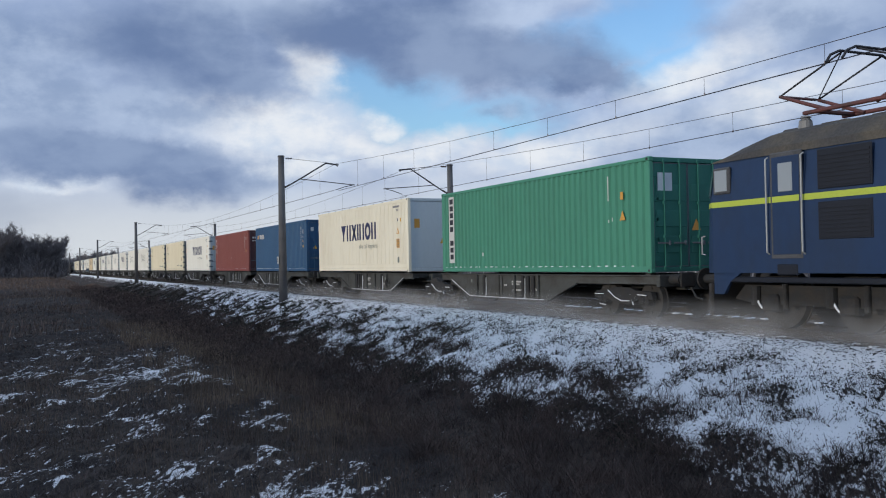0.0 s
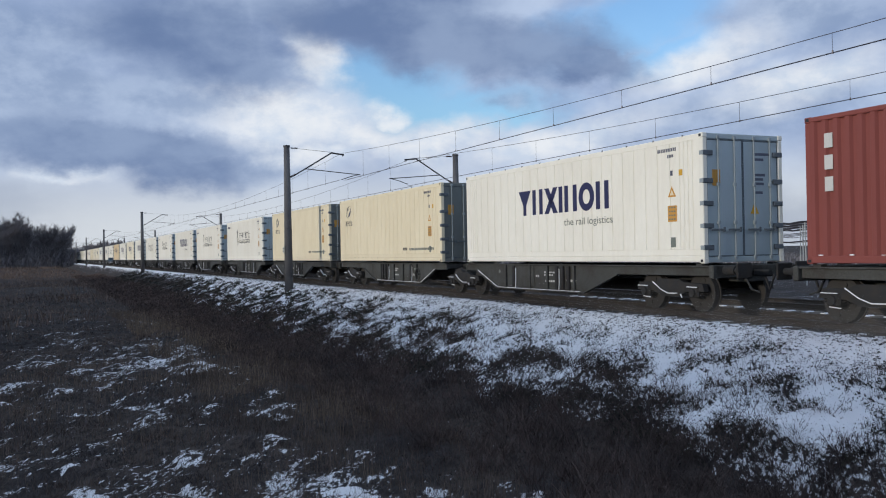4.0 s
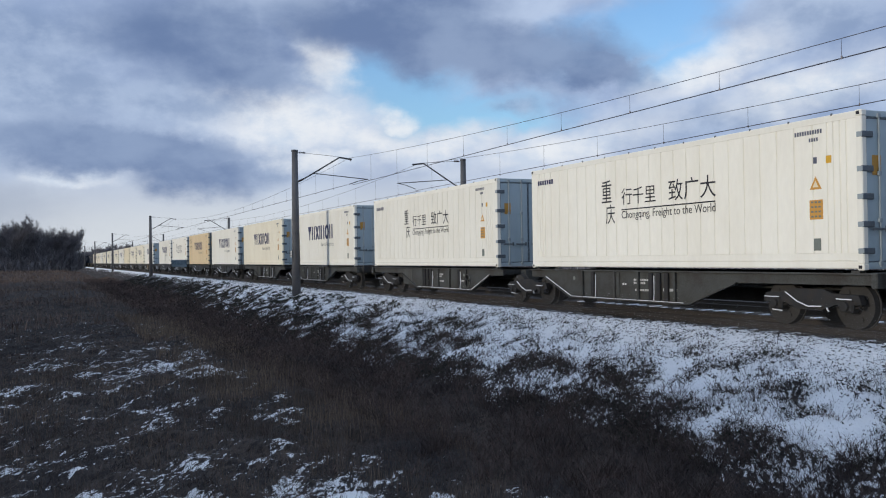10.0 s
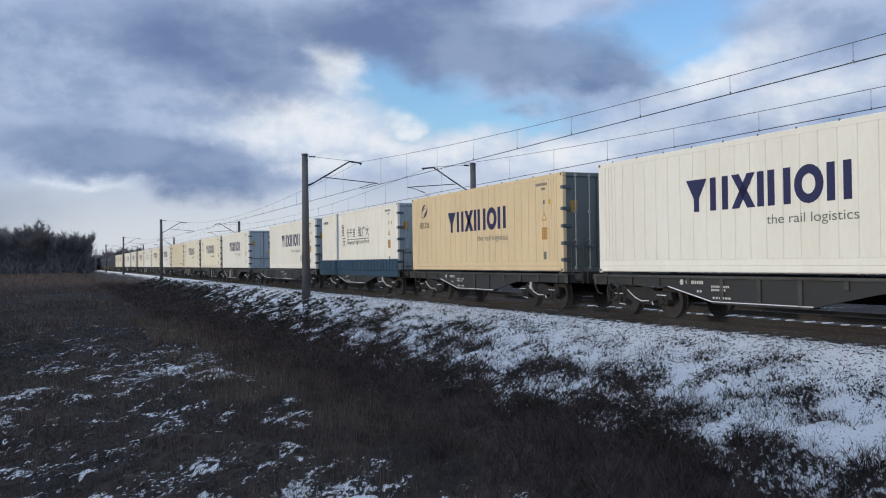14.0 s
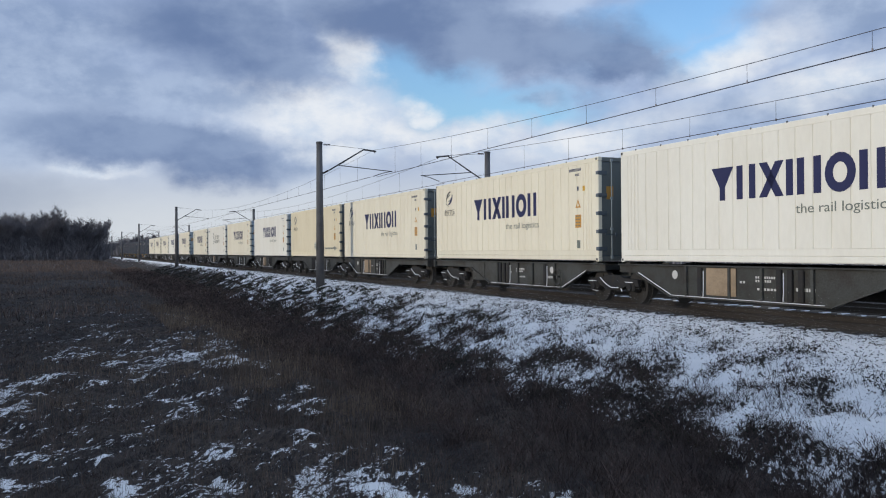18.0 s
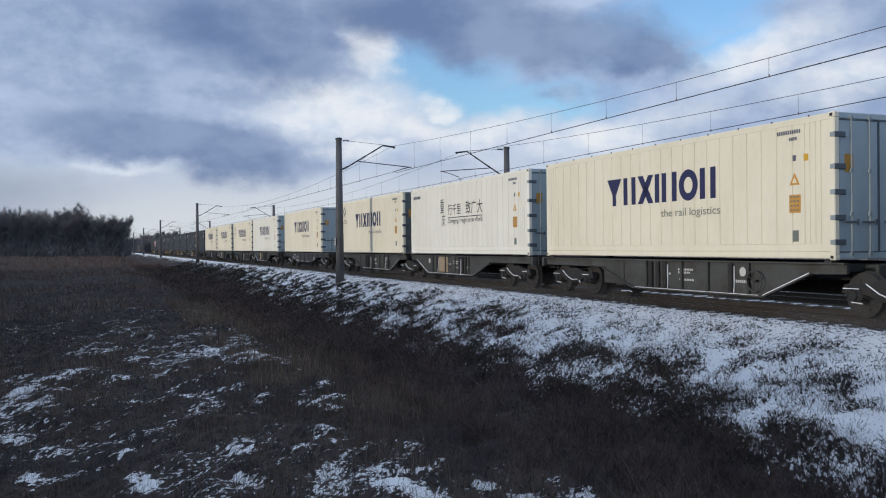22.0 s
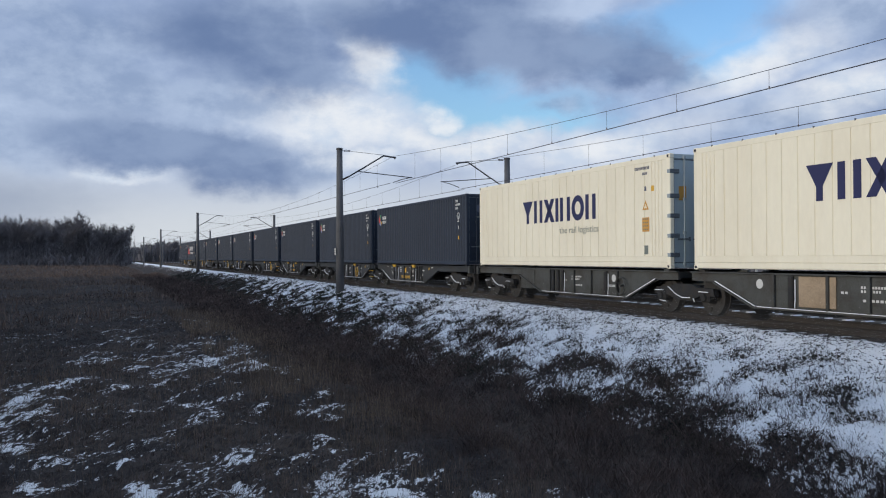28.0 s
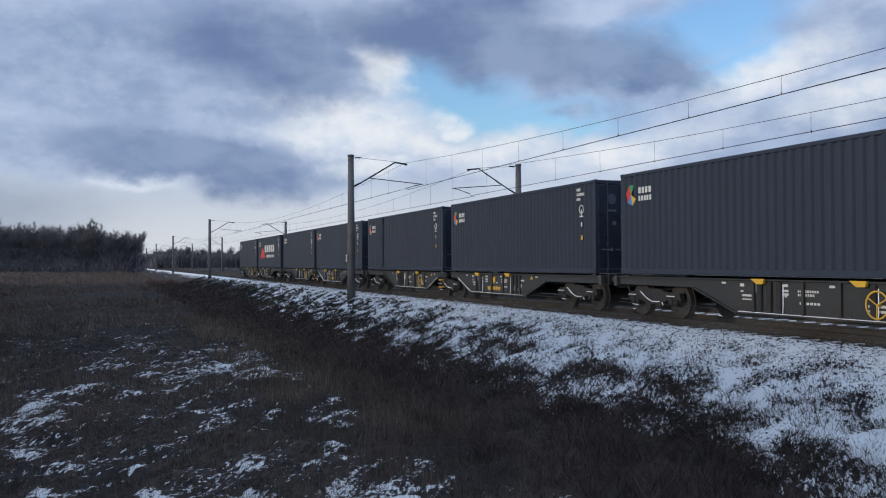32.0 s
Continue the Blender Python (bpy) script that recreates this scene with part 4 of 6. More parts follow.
def decal_dark(c):
    cx, cz, r = -5.52, 2.26, 0.31
    for i, mat in enumerate((GREEN_INK, RED_INK, RED_INK, BLUE_INK, YELLOW)):
        a = [math.radians(60 + 55 * i + d) for d in (0, 55)]
        part("logo_wedge", Shape().add([(cx, FACE, cz)] + [(cx + r * math.cos(b) * 0.85, FACE, cz + r * math.sin(b)) for b in a], [(0, 1, 2)]), mat, c)
    bars(c, -5.16, -4.50, 2.28, 2.45, 4, WHITE_INK, "name_stroke")
    bars(c, -5.16, -4.50, 2.07, 2.21, 5, WHITE_INK, "name_stroke")
    for z, w in ((2.52, 0.26), (2.37, 0.5), (2.22, 0.26)):
        bars(c, 4.98, 4.98 + w, z + 0.08, z + 0.17, max(3, int(w / 0.07)), WHITE_INK, "number_bar")
    part("rail_emblem", Shape().ring((5.28, FACE, 2.02), 1, 0.13, 0.018, 14).box(5.255, 5.305, FACE - 0.004, FACE, 1.82, 2.02).box(5.17, 5.39, FACE - 0.004, FACE, 1.78, 1.82), WHITE_INK, c, "white ring emblem")
    part("marking_bar", flat(5.24, 5.32, 1.48, 1.62), WHITE_INK, c)
    part("yellow_sticker", flat(5.24, 5.34, 1.06, 1.20), YELLOW, c)
    out = HALF - 0.012
    part("door_logo", Shape().add([(out, -0.62 + 0.16 * math.cos(0.52 * i), 2.3 + 0.17 * math.sin(0.52 * i)) for i in range(12)], [tuple(range(12))]), GREY_PATCH, c, "round dull mark on the door")
    door_plate(c, -0.78, -0.46, 1.92, 1.98, INK_GREY, "door_data")
    door_plate(c, -0.60, -0.46, 1.50, 1.62, INK_GREY, "door_data")


def decal_dark_red(c):
    decal_dark(c)
    part("logo_mark", Shape().add([(-4.8, FACE, 0.92), (-1.9, FACE, 0.92), (-2.4, FACE, 1.5), (-3.6, FACE, 1.95)], [(0, 1, 2, 3)]), RED_INK, c, "red slanted mark")
    bars(c, -2.2, 3.3, 1.45, 2.1, 5, WHITE_INK, "name_stroke")
    bars(c, -1.2, 3.2, 0.95, 1.2, 9, WHITE_INK, "name_stroke")


STYLES = {
    "green": ("green_container", "green corrugated steel container with a white name board on a wagon", "green", "green", "green_shaded_end", False, decal_green),
    "blue": ("blue_container", "blue corrugated steel container with an orange mark on a wagon", "blue", "blue", "blue", False, decal_blue),
    "red": ("red_container", "rust-red corrugated steel container on a wagon", "red", "red", "red_shaded_end", False, decal_red),
    "dark": ("dark_container", "dark slate-grey corrugated container with a coloured wedge logo", "dark", "dark", "dark", False, decal_dark),
    "darkred": ("dark_container", "dark slate-grey container with a large red and white mark", "dark", "dark", "dark", False, decal_dark_red),
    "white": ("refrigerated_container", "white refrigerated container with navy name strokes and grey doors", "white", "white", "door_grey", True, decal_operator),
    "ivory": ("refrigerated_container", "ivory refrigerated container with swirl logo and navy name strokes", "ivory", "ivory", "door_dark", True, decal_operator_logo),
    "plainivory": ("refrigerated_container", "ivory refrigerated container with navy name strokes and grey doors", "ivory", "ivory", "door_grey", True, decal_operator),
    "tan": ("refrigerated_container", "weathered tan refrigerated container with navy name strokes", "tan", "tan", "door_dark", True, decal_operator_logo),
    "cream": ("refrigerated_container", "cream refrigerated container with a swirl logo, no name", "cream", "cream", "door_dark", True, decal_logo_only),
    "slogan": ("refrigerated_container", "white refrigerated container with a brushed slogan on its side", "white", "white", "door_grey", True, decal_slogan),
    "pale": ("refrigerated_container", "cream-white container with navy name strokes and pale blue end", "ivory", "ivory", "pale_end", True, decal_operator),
}

# front end of each container at the start, its style, and how its wagon is built: inner end to the rear (a) or to the front (b), single flat (f), drop-sided (d)
CONSIST = [(-17.62, "green", "a"), (-33.15, "pale", "b"), (-47.76, "blue", "a"), (-62.3, "red", "b"), (-77.51, "white", "a"), (-91.99, "cream", "b"), (-106.16, "cream", "a"), (-121.33, "slogan", "b"),
           (-136.5, "slogan", "a"), (-151.1, "white", "b"), (-166.24, "slogan", "a"), (-180.88, "slogan", "b"), (-196.04, "white", "a"), (-210.76, "plainivory", "b"), (-225.25, "white", "f"), (-239.47, "tan", "f"),
           (-253.56, "slogan", "d"), (-267.35, "white", "f"), (-287.3, "white", "a"), (-300.73, "ivory", "b"), (-314.33, "ivory", "a"), (-327.52, "cream", "b"), (-341.17, "white", "a"), (-355.38, "plainivory", "b"),
           (-368.95, "slogan", "a"), (-382.45, "ivory", "b"), (-399.4, "plainivory", "f"), (-414.75, "white", "a"), (-427.85, "ivory", "b"), (-441.87, "plainivory", "a"), (-455.14, "plainivory", "b"),
           (-468.75, "dark", "a"), (-481.91, "dark", "b"), (-495.3, "dark", "a"), (-508.85, "dark", "b"), (-522.5, "dark", "a"), (-535.8, "dark", "b"), (-549.4, "dark", "a"), (-562.4, "dark", "b"),
           (-576.1, "darkred", "a"), (-589.5, "dark", "b")]


coil = Shape().pipe([(0.06 * math.cos(a), 0.06 * math.sin(a), a * 0.0095) for a in (0.9 * i for i in range(29))], 0.016, 4).mesh("coil_spring", RUNNING)


def bogie(parent, x):
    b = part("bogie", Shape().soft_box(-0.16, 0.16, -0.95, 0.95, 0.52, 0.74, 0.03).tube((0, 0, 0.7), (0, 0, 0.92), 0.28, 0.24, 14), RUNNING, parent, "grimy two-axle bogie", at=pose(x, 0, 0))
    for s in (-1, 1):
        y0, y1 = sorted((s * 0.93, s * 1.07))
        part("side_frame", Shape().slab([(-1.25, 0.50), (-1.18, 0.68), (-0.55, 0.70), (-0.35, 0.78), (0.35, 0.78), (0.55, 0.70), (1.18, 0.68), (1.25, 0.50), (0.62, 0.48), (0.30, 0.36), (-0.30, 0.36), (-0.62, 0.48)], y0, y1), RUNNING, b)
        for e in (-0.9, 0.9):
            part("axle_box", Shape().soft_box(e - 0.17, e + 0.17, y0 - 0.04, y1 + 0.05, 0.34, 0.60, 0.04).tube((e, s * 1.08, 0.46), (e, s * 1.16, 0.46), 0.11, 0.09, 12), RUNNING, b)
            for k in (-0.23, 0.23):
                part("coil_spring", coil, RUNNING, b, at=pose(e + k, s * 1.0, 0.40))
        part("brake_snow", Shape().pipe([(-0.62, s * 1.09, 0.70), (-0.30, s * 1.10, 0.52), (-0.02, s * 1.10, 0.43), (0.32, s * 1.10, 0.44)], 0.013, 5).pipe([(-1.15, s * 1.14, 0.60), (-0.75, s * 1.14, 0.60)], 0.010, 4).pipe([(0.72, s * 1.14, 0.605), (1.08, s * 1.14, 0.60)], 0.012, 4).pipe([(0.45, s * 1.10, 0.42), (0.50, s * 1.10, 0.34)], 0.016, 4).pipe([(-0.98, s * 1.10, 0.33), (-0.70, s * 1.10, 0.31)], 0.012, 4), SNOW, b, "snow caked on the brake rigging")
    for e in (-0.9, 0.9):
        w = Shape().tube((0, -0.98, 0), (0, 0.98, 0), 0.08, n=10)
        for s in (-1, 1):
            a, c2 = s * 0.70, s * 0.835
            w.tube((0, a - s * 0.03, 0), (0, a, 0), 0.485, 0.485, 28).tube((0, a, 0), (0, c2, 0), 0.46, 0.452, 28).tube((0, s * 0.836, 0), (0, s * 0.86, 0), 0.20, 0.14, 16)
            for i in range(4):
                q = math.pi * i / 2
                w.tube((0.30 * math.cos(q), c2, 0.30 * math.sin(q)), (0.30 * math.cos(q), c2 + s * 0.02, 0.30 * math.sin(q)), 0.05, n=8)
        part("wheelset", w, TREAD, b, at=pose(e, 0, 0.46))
    return b


def running_board_marks(p, x, y, mat=WHITE_INK):
    """Blocks of small unreadable data stencilled on a sill."""
    for dx, z, w, n in ((0, 0.84, 0.62, 9), (0, 0.76, 0.5, 7), (0.05, 0.58, 0.62, 6), (-0.5, 0.72, 0.2, 2)):
        bars(p, x + dx, x + dx + w, z, z + 0.05, n, mat, "data_bar", y)


def sill_outline(lo, hi, slope0, slope1, end0, end1, belly=0.32):
    return [(end0, 1.09), (end1, 1.09), (end1, 0.88), (hi + slope1, 0.86), (hi, belly), (lo, belly), (lo - slope0, 0.86), (end0, 0.88)]


def buffers(w, x, sign):
    part("headstock", Shape().soft_box(min(x, x - sign * 0.14), max(x, x - sign * 0.14), -1.25, 1.25, 0.82, 1.12, 0.02), WAGON, w)
    for y in (-0.875, 0.875):
        part("buffer", Shape().tube((x, y, 1.0), (x + sign * 0.34, y, 1.0), 0.11, 0.10, 12).tube((x + sign * 0.30, y, 1.0), (x + sign * 0.56, y, 1.0), 0.07, n=10).soft_box(min(x + sign * 0.55, x + sign * 0.60), max(x + sign * 0.55, x + sign * 0.60), y - 0.22, y + 0.22, 0.82, 1.18, 0.03), RUNNING, w)
    part("coupling", Shape().soft_box(min(x, x + sign * 0.5), max(x, x + sign * 0.5), -0.05, 0.05, 0.86, 1.0, 0.02).pipe([(x + sign * 0.3, 0, 0.9), (x + sign * 0.45, 0, 0.55), (x + sign * 0.6, 0, 0.9)], 0.03, 6), RUNNING, w)
    part("brake_hose", Shape().pipe([(x, -0.32, 0.86), (x + sign * 0.22, -0.32, 0.55), (x + sign * 0.45, -0.30, 0.5)], 0.025, 6), WAGON_BLACK, w)


def handwheel(w, x, y, mat, r=0.24):
    s = Shape().ring((x, y, 0.66), 1, r, 0.018, 18)
    for i in range(3):
        a = 2 * math.pi * i / 3 + 0.5
        s.tube((x, y, 0.66), (x + r * math.cos(a), y, 0.66 + r * math.sin(a)), 0.013, n=5)
    s.tube((x, y, 0.66), (x, y + 0.12, 0.66), 0.03, n=8)
    part("handwheel", s, mat, w, "spoked parking-brake handwheel")


def half_wagon(dark, inner, plank=True):
    """One half of an articulated container wagon; inner: -1 if its joint is at the rear."""
    w = tagged(new("container_wagon"), "black articulated container wagon with yellow fittings, snow on ledges" if dark else "grimy grey-green articulated container wagon with deep side sills",
               "wagon", "wagons of the train")
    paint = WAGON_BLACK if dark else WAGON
    lo, hi = (-4.05, 1.15) if inner < 0 else (-1.15, 4.05)
    s0, s1 = (1.4, 1.6) if inner < 0 else (1.6, 1.4)
    joint, outer = (-6.35, 6.45) if inner < 0 else (6.35, -6.45)
    e0, e1 = min(joint, outer), max(joint, outer)
    for side in (-1, 1):
        y0, y1 = sorted((side * 1.13, side * 1.06))
        sill = part("side_sill", Shape().slab(sill_outline(lo, hi, s0, s1, e0, e1), y0, y1), paint, w, "deep fish-bellied side sill")
        ledge = Shape().slab([(lo, 0.30), (hi, 0.30), (hi + s1, 0.84), (hi + s1, 0.875), (hi, 0.335), (lo, 0.335), (lo - s0, 0.875), (lo - s0, 0.84)], *sorted((side * 1.13, side * 1.22)))
        part("sill_flange", ledge, paint, sill)
        crust = [(lo + 0.05, 0.337), (lo - s0 * 0.96, 0.87)] if inner < 0 else [(hi - 0.05, 0.337), (hi + s1 * 0.96, 0.87)]
        part("ledge_snow", Shape().pipe([(crust[0][0], side * 1.185, crust[0][1] + 0.012), (crust[1][0], side * 1.185, crust[1][1] + 0.012)], 0.012, 5)
             .pipe([(lo + 0.1, side * 1.185, 0.345), (lo + 1.3, side * 1.185, 0.342), (hi - 0.2, side * 1.185, 0.341)], 0.010, 5), SNOW, sill, "thin snow on the flange")
        part("top_flange", Shape().soft_box(e0, e1, *sorted((side * 1.10, side * 1.20)), 1.07, 1.11, 0.01), paint, sill)
        for k in (0.12, 0.42, 0.62, 0.9):
            x = lo + (hi - lo) * k
            part("stiffener", Shape().soft_box(x - 0.04, x + 0.04, *sorted((side * 1.125, side * 1.20)), 0.34, 1.07, 0.01), paint, sill)
    # solid near-black boxes stand in for the shaded recesses of the pockets
    for k in (0.16, 0.22, 0.28, 0.78):
        x = lo + (hi - lo) * (k if inner > 0 else 1 - k)
        part("stake_pocket", Shape().soft_box(x - 0.075, x + 0.075, -1.20, -1.12, 0.36, 1.05, 0.02), RUNNING, w)
        if k in (0.28, 0.78):
            part("pocket_snow", Shape().pipe([(x + 0.12, -1.175, 0.36), (x + 0.115, -1.155, 0.55), (x + 0.11, -1.15, 0.98)], 0.012, 5), SNOW, w)
    y = -1.137
    running_board_marks(w, lo + (2.0 if inner > 0 else 3.0), y)
    if dark:
        for x in (lo + 0.85, lo + 3.75):
            part("twistlock_bracket", Shape().slab([(x - 0.2, 1.12), (x + 0.24, 1.12), (x + 0.2, 1.0), (x - 0.02, 1.0)], -1.27, -1.205), YELLOW, w, "folded yellow twistlock bracket")
        marks = Shape()
        for x, z, wide, tall in ((lo - 0.55, 0.98, 0.16, 0.05), (lo + 0.12, 0.93, 0.15, 0.07), (lo + 0.14, 0.80, 0.10, 0.04), (lo + 0.2, 0.70, 0.34, 0.05), (lo + 0.2, 0.62, 0.34, 0.03), (lo + 1.5, 0.95, 0.2, 0.06), (lo + 1.5, 0.84, 0.22, 0.05), (lo + 1.5, 0.76, 0.22, 0.05),
                                 (lo + 2.9, 0.96, 0.16, 0.05), (lo + 3.9, 0.60, 0.5, 0.05), (lo + 3.9, 0.50, 0.6, 0.05), (lo + 4.6, 0.62, 0.2, 0.10), (hi - 0.5, 0.84, 0.3, 0.05), (hi + 0.7, 0.98, 0.18, 0.05)):
            marks.add([(x, y - 0.001, z), (x + wide, y - 0.001, z), (x + wide, y - 0.001, z + tall), (x, y - 0.001, z + tall)], [(0, 1, 2, 3)])
        part("data_block", marks, WHITE_INK, w, "small white stencilled data")
        part("pale_plate", Shape().soft_box(lo + 0.62, lo + 0.88, y - 0.012, y, 0.80, 1.0, 0.004), GREY_PATCH, w, "pale grey plate")
        part("warning_triangle", Shape().add([(hi + 0.3, y, 0.92), (hi + 0.5, y, 0.92), (hi + 0.4, y, 1.06)], [(0, 1, 2)]), YELLOW, w)
        if inner > 0:
            handwheel(w, 3.06, -1.24, YELLOW, 0.27)
            for z in (0.74, 0.42):
                part("step", Shape().soft_box(5.74, 6.26, -1.30, -1.14, z, z + 0.045, 0.01), YELLOW, w, "yellow foot step")
            for x in (5.72, 6.25):
                part("step_hanger", Shape().soft_box(x, x + 0.03, -1.22, -1.19, 0.42, 1.08, 0.005), WAGON_BLACK, w)
        else:
            part("emblem", Shape().add([(-1.85, y, 0.70), (-1.62, y, 0.78), (-1.62, y, 1.0), (-1.85, y, 0.92)], [(0, 1, 2, 3)]), YELLOW, w, "yellow slanted emblem")
            bars(w, -2.34, -1.09, 0.46, 0.60, 8, YELLOW, "name_stroke", y)
    else:
        part("plank_board", Shape().soft_box(-2.69, -1.66, -1.16, -1.14, 0.40, 1.05, 0.01), WOOD if inner < 0 and plank else paint, w)
        part("emblem", Shape().tube((-3.9 if inner < 0 else hi - 0.75, y, 0.86), (-3.9 if inner < 0 else hi - 0.75, y - 0.004, 0.86), 0.11 if plank else 0.06, n=14), WHITE_INK if plank else INK_GREY, w)
        bars(w, hi - 1.0, hi - 0.45, 0.60, 0.67, 8, WHITE_INK, "name_stroke", y)
        if inner > 0:
            handwheel(w, hi - 0.25, -1.24, paint)
    part("centre_sill", Shape().soft_box(e0, e1, -0.28, 0.28, 0.72, 1.06, 0.02), paint, w)
    for x in (-5.9, -3.6, 0, 3.6, 5.9):
        part("cross_beam", Shape().soft_box(x - 0.12, x + 0.12, -1.06, 1.06, 0.90, 1.08, 0.02), paint, w)
        for s in (-1, 1):
            if abs(x) > 5:
                part("twistlock", Shape().soft_box(x - 0.10, x + 0.10, s * 1.08 - 0.09, s * 1.08 + 0.09, 1.08, 1.155, 0.01), paint, w)
    part("brake_cylinder", Shape().tube((lo + 0.6, 0.5, 0.62), (lo + 1.3, 0.5, 0.62), 0.18, n=14), RUNNING, w)
    part("air_tank", Shape().tube((hi - 1.6, -0.45, 0.6), (hi - 0.4, -0.45, 0.6), 0.2, n=14), RUNNING, w)
    bogie(w, outer - math.copysign(1.75, outer))
    if inner < 0:
        bogie(w, joint - 0.45)
    buffers(w, outer, 1 if outer > 0 else -1)
    return w


def flat_wagon(e0, e1):
    w = tagged(new("flat_wagon"), "grimy straight-sided container flat wagon with truss rods", "wagon", "wagons of the train")
    for side in (-1, 1):
        y0, y1 = sorted((side * 1.22, side * 1.13))
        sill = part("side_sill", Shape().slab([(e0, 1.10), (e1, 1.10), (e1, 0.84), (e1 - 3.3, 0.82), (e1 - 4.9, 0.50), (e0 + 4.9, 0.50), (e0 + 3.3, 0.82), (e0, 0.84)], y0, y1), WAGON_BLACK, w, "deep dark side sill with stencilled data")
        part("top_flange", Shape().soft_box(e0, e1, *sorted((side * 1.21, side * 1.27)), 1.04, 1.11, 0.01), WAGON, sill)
        n = 11
        for i in range(n):
            x = e0 + 0.6 + (e1 - e0 - 1.2) * i / (n - 1)
            deep = 0.52 if e0 + 4.9 < x < e1 - 4.9 else 0.86
            part("stiffener", Shape().soft_box(x - 0.06, x + 0.06, *sorted((side * 1.21, side * 1.265)), deep, 1.05, 0.01), WAGON, sill)
        part("bottom_flange", Shape().soft_box(e0 + 4.9, e1 - 4.9, *sorted((side * 1.05, side * 1.27)), 0.465, 0.505, 0.01), WAGON, sill)
        part("ledge_snow", Shape().pipe([(e0 + 3.3, side * 1.24, 0.835), (e0 + 4.9, side * 1.25, 0.515), (e0 + 7.4, side * 1.25, 0.512)], 0.013, 5).pipe([(e0 + 7.9, side * 1.25, 0.512), (e1 - 5.4, side * 1.25, 0.512)], 0.011, 5), SNOW, sill)
    running_board_marks(w, -1.5, -1.264)
    part("emblem", Shape().tube((-2.6, -1.224, 0.95), (-2.6, -1.228, 0.95), 0.07, n=14), WHITE_INK, w)
    bars(w, -2.45, -1.8, 0.91, 0.99, 8, WHITE_INK, "name_stroke", -1.224)
    part("deck", Shape().box(e0 + 0.05, e1 - 0.05, -1.13, 1.13, 1.0, 1.09), WAGON, w)
    for x in (-5.9, 5.9):
        for s in (-1, 1):
            part("twistlock", Shape().soft_box(x - 0.1, x + 0.1, s * 1.1 - 0.08, s * 1.1 + 0.08, 1.085, 1.155, 0.01), WAGON, w)
    handwheel(w, -5.4, -1.30, WAGON, 0.26)
    part("lashing_hook", Shape().slab([(4.2, 0.84), (4.32, 0.84), (4.30, 0.70), (4.36, 0.62), (4.16, 0.62), (4.22, 0.70)], -1.30, -1.27), WHITE_INK, w)
    for y in (-1.0, -0.55):
        part("ladder_rail", Shape().pipe([(e1 - 0.15, y, 1.1), (e1 - 0.15, y, 2.0), (e1 - 0.1, y + 0.15, 2.1)], 0.02, 6), WAGON, w)
    bogie(w, e0 + 2.0)
    bogie(w, e1 - 2.0)
    buffers(w, e0, -1)
    buffers(w, e1, 1)
    return w


def drop_side_wagon():
    w = flat_wagon(-6.4, 6.4)
    w.name = "drop_side_wagon"
    tagged(w, "blue drop-sided flat wagon carrying a container", "wagon", "wagons of the train")
    for side in (-1, 1):
        for i in range(6):
            x = -6.36 + i * 2.12
            y0, y1 = sorted((side * 1.27, side * 1.31))
            flap = Shape().soft_box(x + 0.03, x + 2.09, y0, y1, 1.13, 1.66, 0.01)
            for j in range(5):
                flap.soft_box(x + 0.16 + j * 0.42, x + 0.26 + j * 0.42, *sorted((side * 1.30, side * 1.335)), 1.15, 1.64, 0.01)
            part("drop_side", flap, PAINT["wagon_blue"], w, "blue ribbed drop side")
        part("blue_sill", Shape().soft_box(-6.38, 6.38, *sorted((side * 1.265, side * 1.30)), 0.86, 1.12, 0.01), PAINT["wagon_blue"], w)
    return w


train = []
made = {}
for i, (front, style, build) in enumerate(CONSIST):
    x = front - HALF
    if style in made:
        box = copy_thing(made[style], pose(x, TRACK_Y, WAGON_TOP))
    else:
        box = made[style] = container(*STYLES[style])
        box.matrix_basis = pose(x, TRACK_Y, WAGON_TOP)
    train.append((box, x, WAGON_TOP))
    dark = style.startswith("dark")
    ends = (-12.4, 6.4) if i == 17 else (-6.4, 8.3) if i == 26 else (-6.4, 6.4)
    kind = (build, dark, ends, i >= 18)
    if kind in made:
        wagon = copy_thing(made[kind], pose(x, TRACK_Y, 0))
    else:
        wagon = half_wagon(dark, -1 if build == "a" else 1, i >= 18) if build in "ab" else drop_side_wagon() if build == "d" else flat_wagon(*ends)
        wagon.matrix_basis = pose(x, TRACK_Y, 0)
        made[kind] = wagon
    train.append((wagon, x, 0.0))

# ---- locomotive ----
LOCO_BLUE = material("loco_blue", (0.013, 0.034, 0.088), 0.5, vary=0.35, scale=0.8, fine=7, bump=0.02, other=(0.018, 0.031, 0.062), stretch=0.5, tone_amount=0.06)
LOCO_STRIPE = material("loco_stripe", (0.40, 0.48, 0.07), 0.45, vary=0.2, scale=2, other=(0.38, 0.44, 0.06))
LOCO_ROOF = material("loco_roof", (0.055, 0.054, 0.055), 0.85, vary=0.45, scale=1.2, fine=20, other=(0.10, 0.088, 0.068))
LOCO_FRAME = material("loco_door_frame", (0.075, 0.078, 0.085), 0.6, vary=0.4)
LOCO_DARK = material("loco_grille", (0.010, 0.013, 0.022), 0.6, vary=0.3)
PANTO_RED = material("pantograph_red", (0.13, 0.050, 0.048), 0.6, vary=0.5, other=(0.06, 0.04, 0.04))
PORCELAIN = material("grey_porcelain", (0.20, 0.20, 0.20), 0.4, vary=0.3)
CHROME = material("handrail_grey", (0.42, 0.43, 0.42), 0.45, 0.3, vary=0.2)


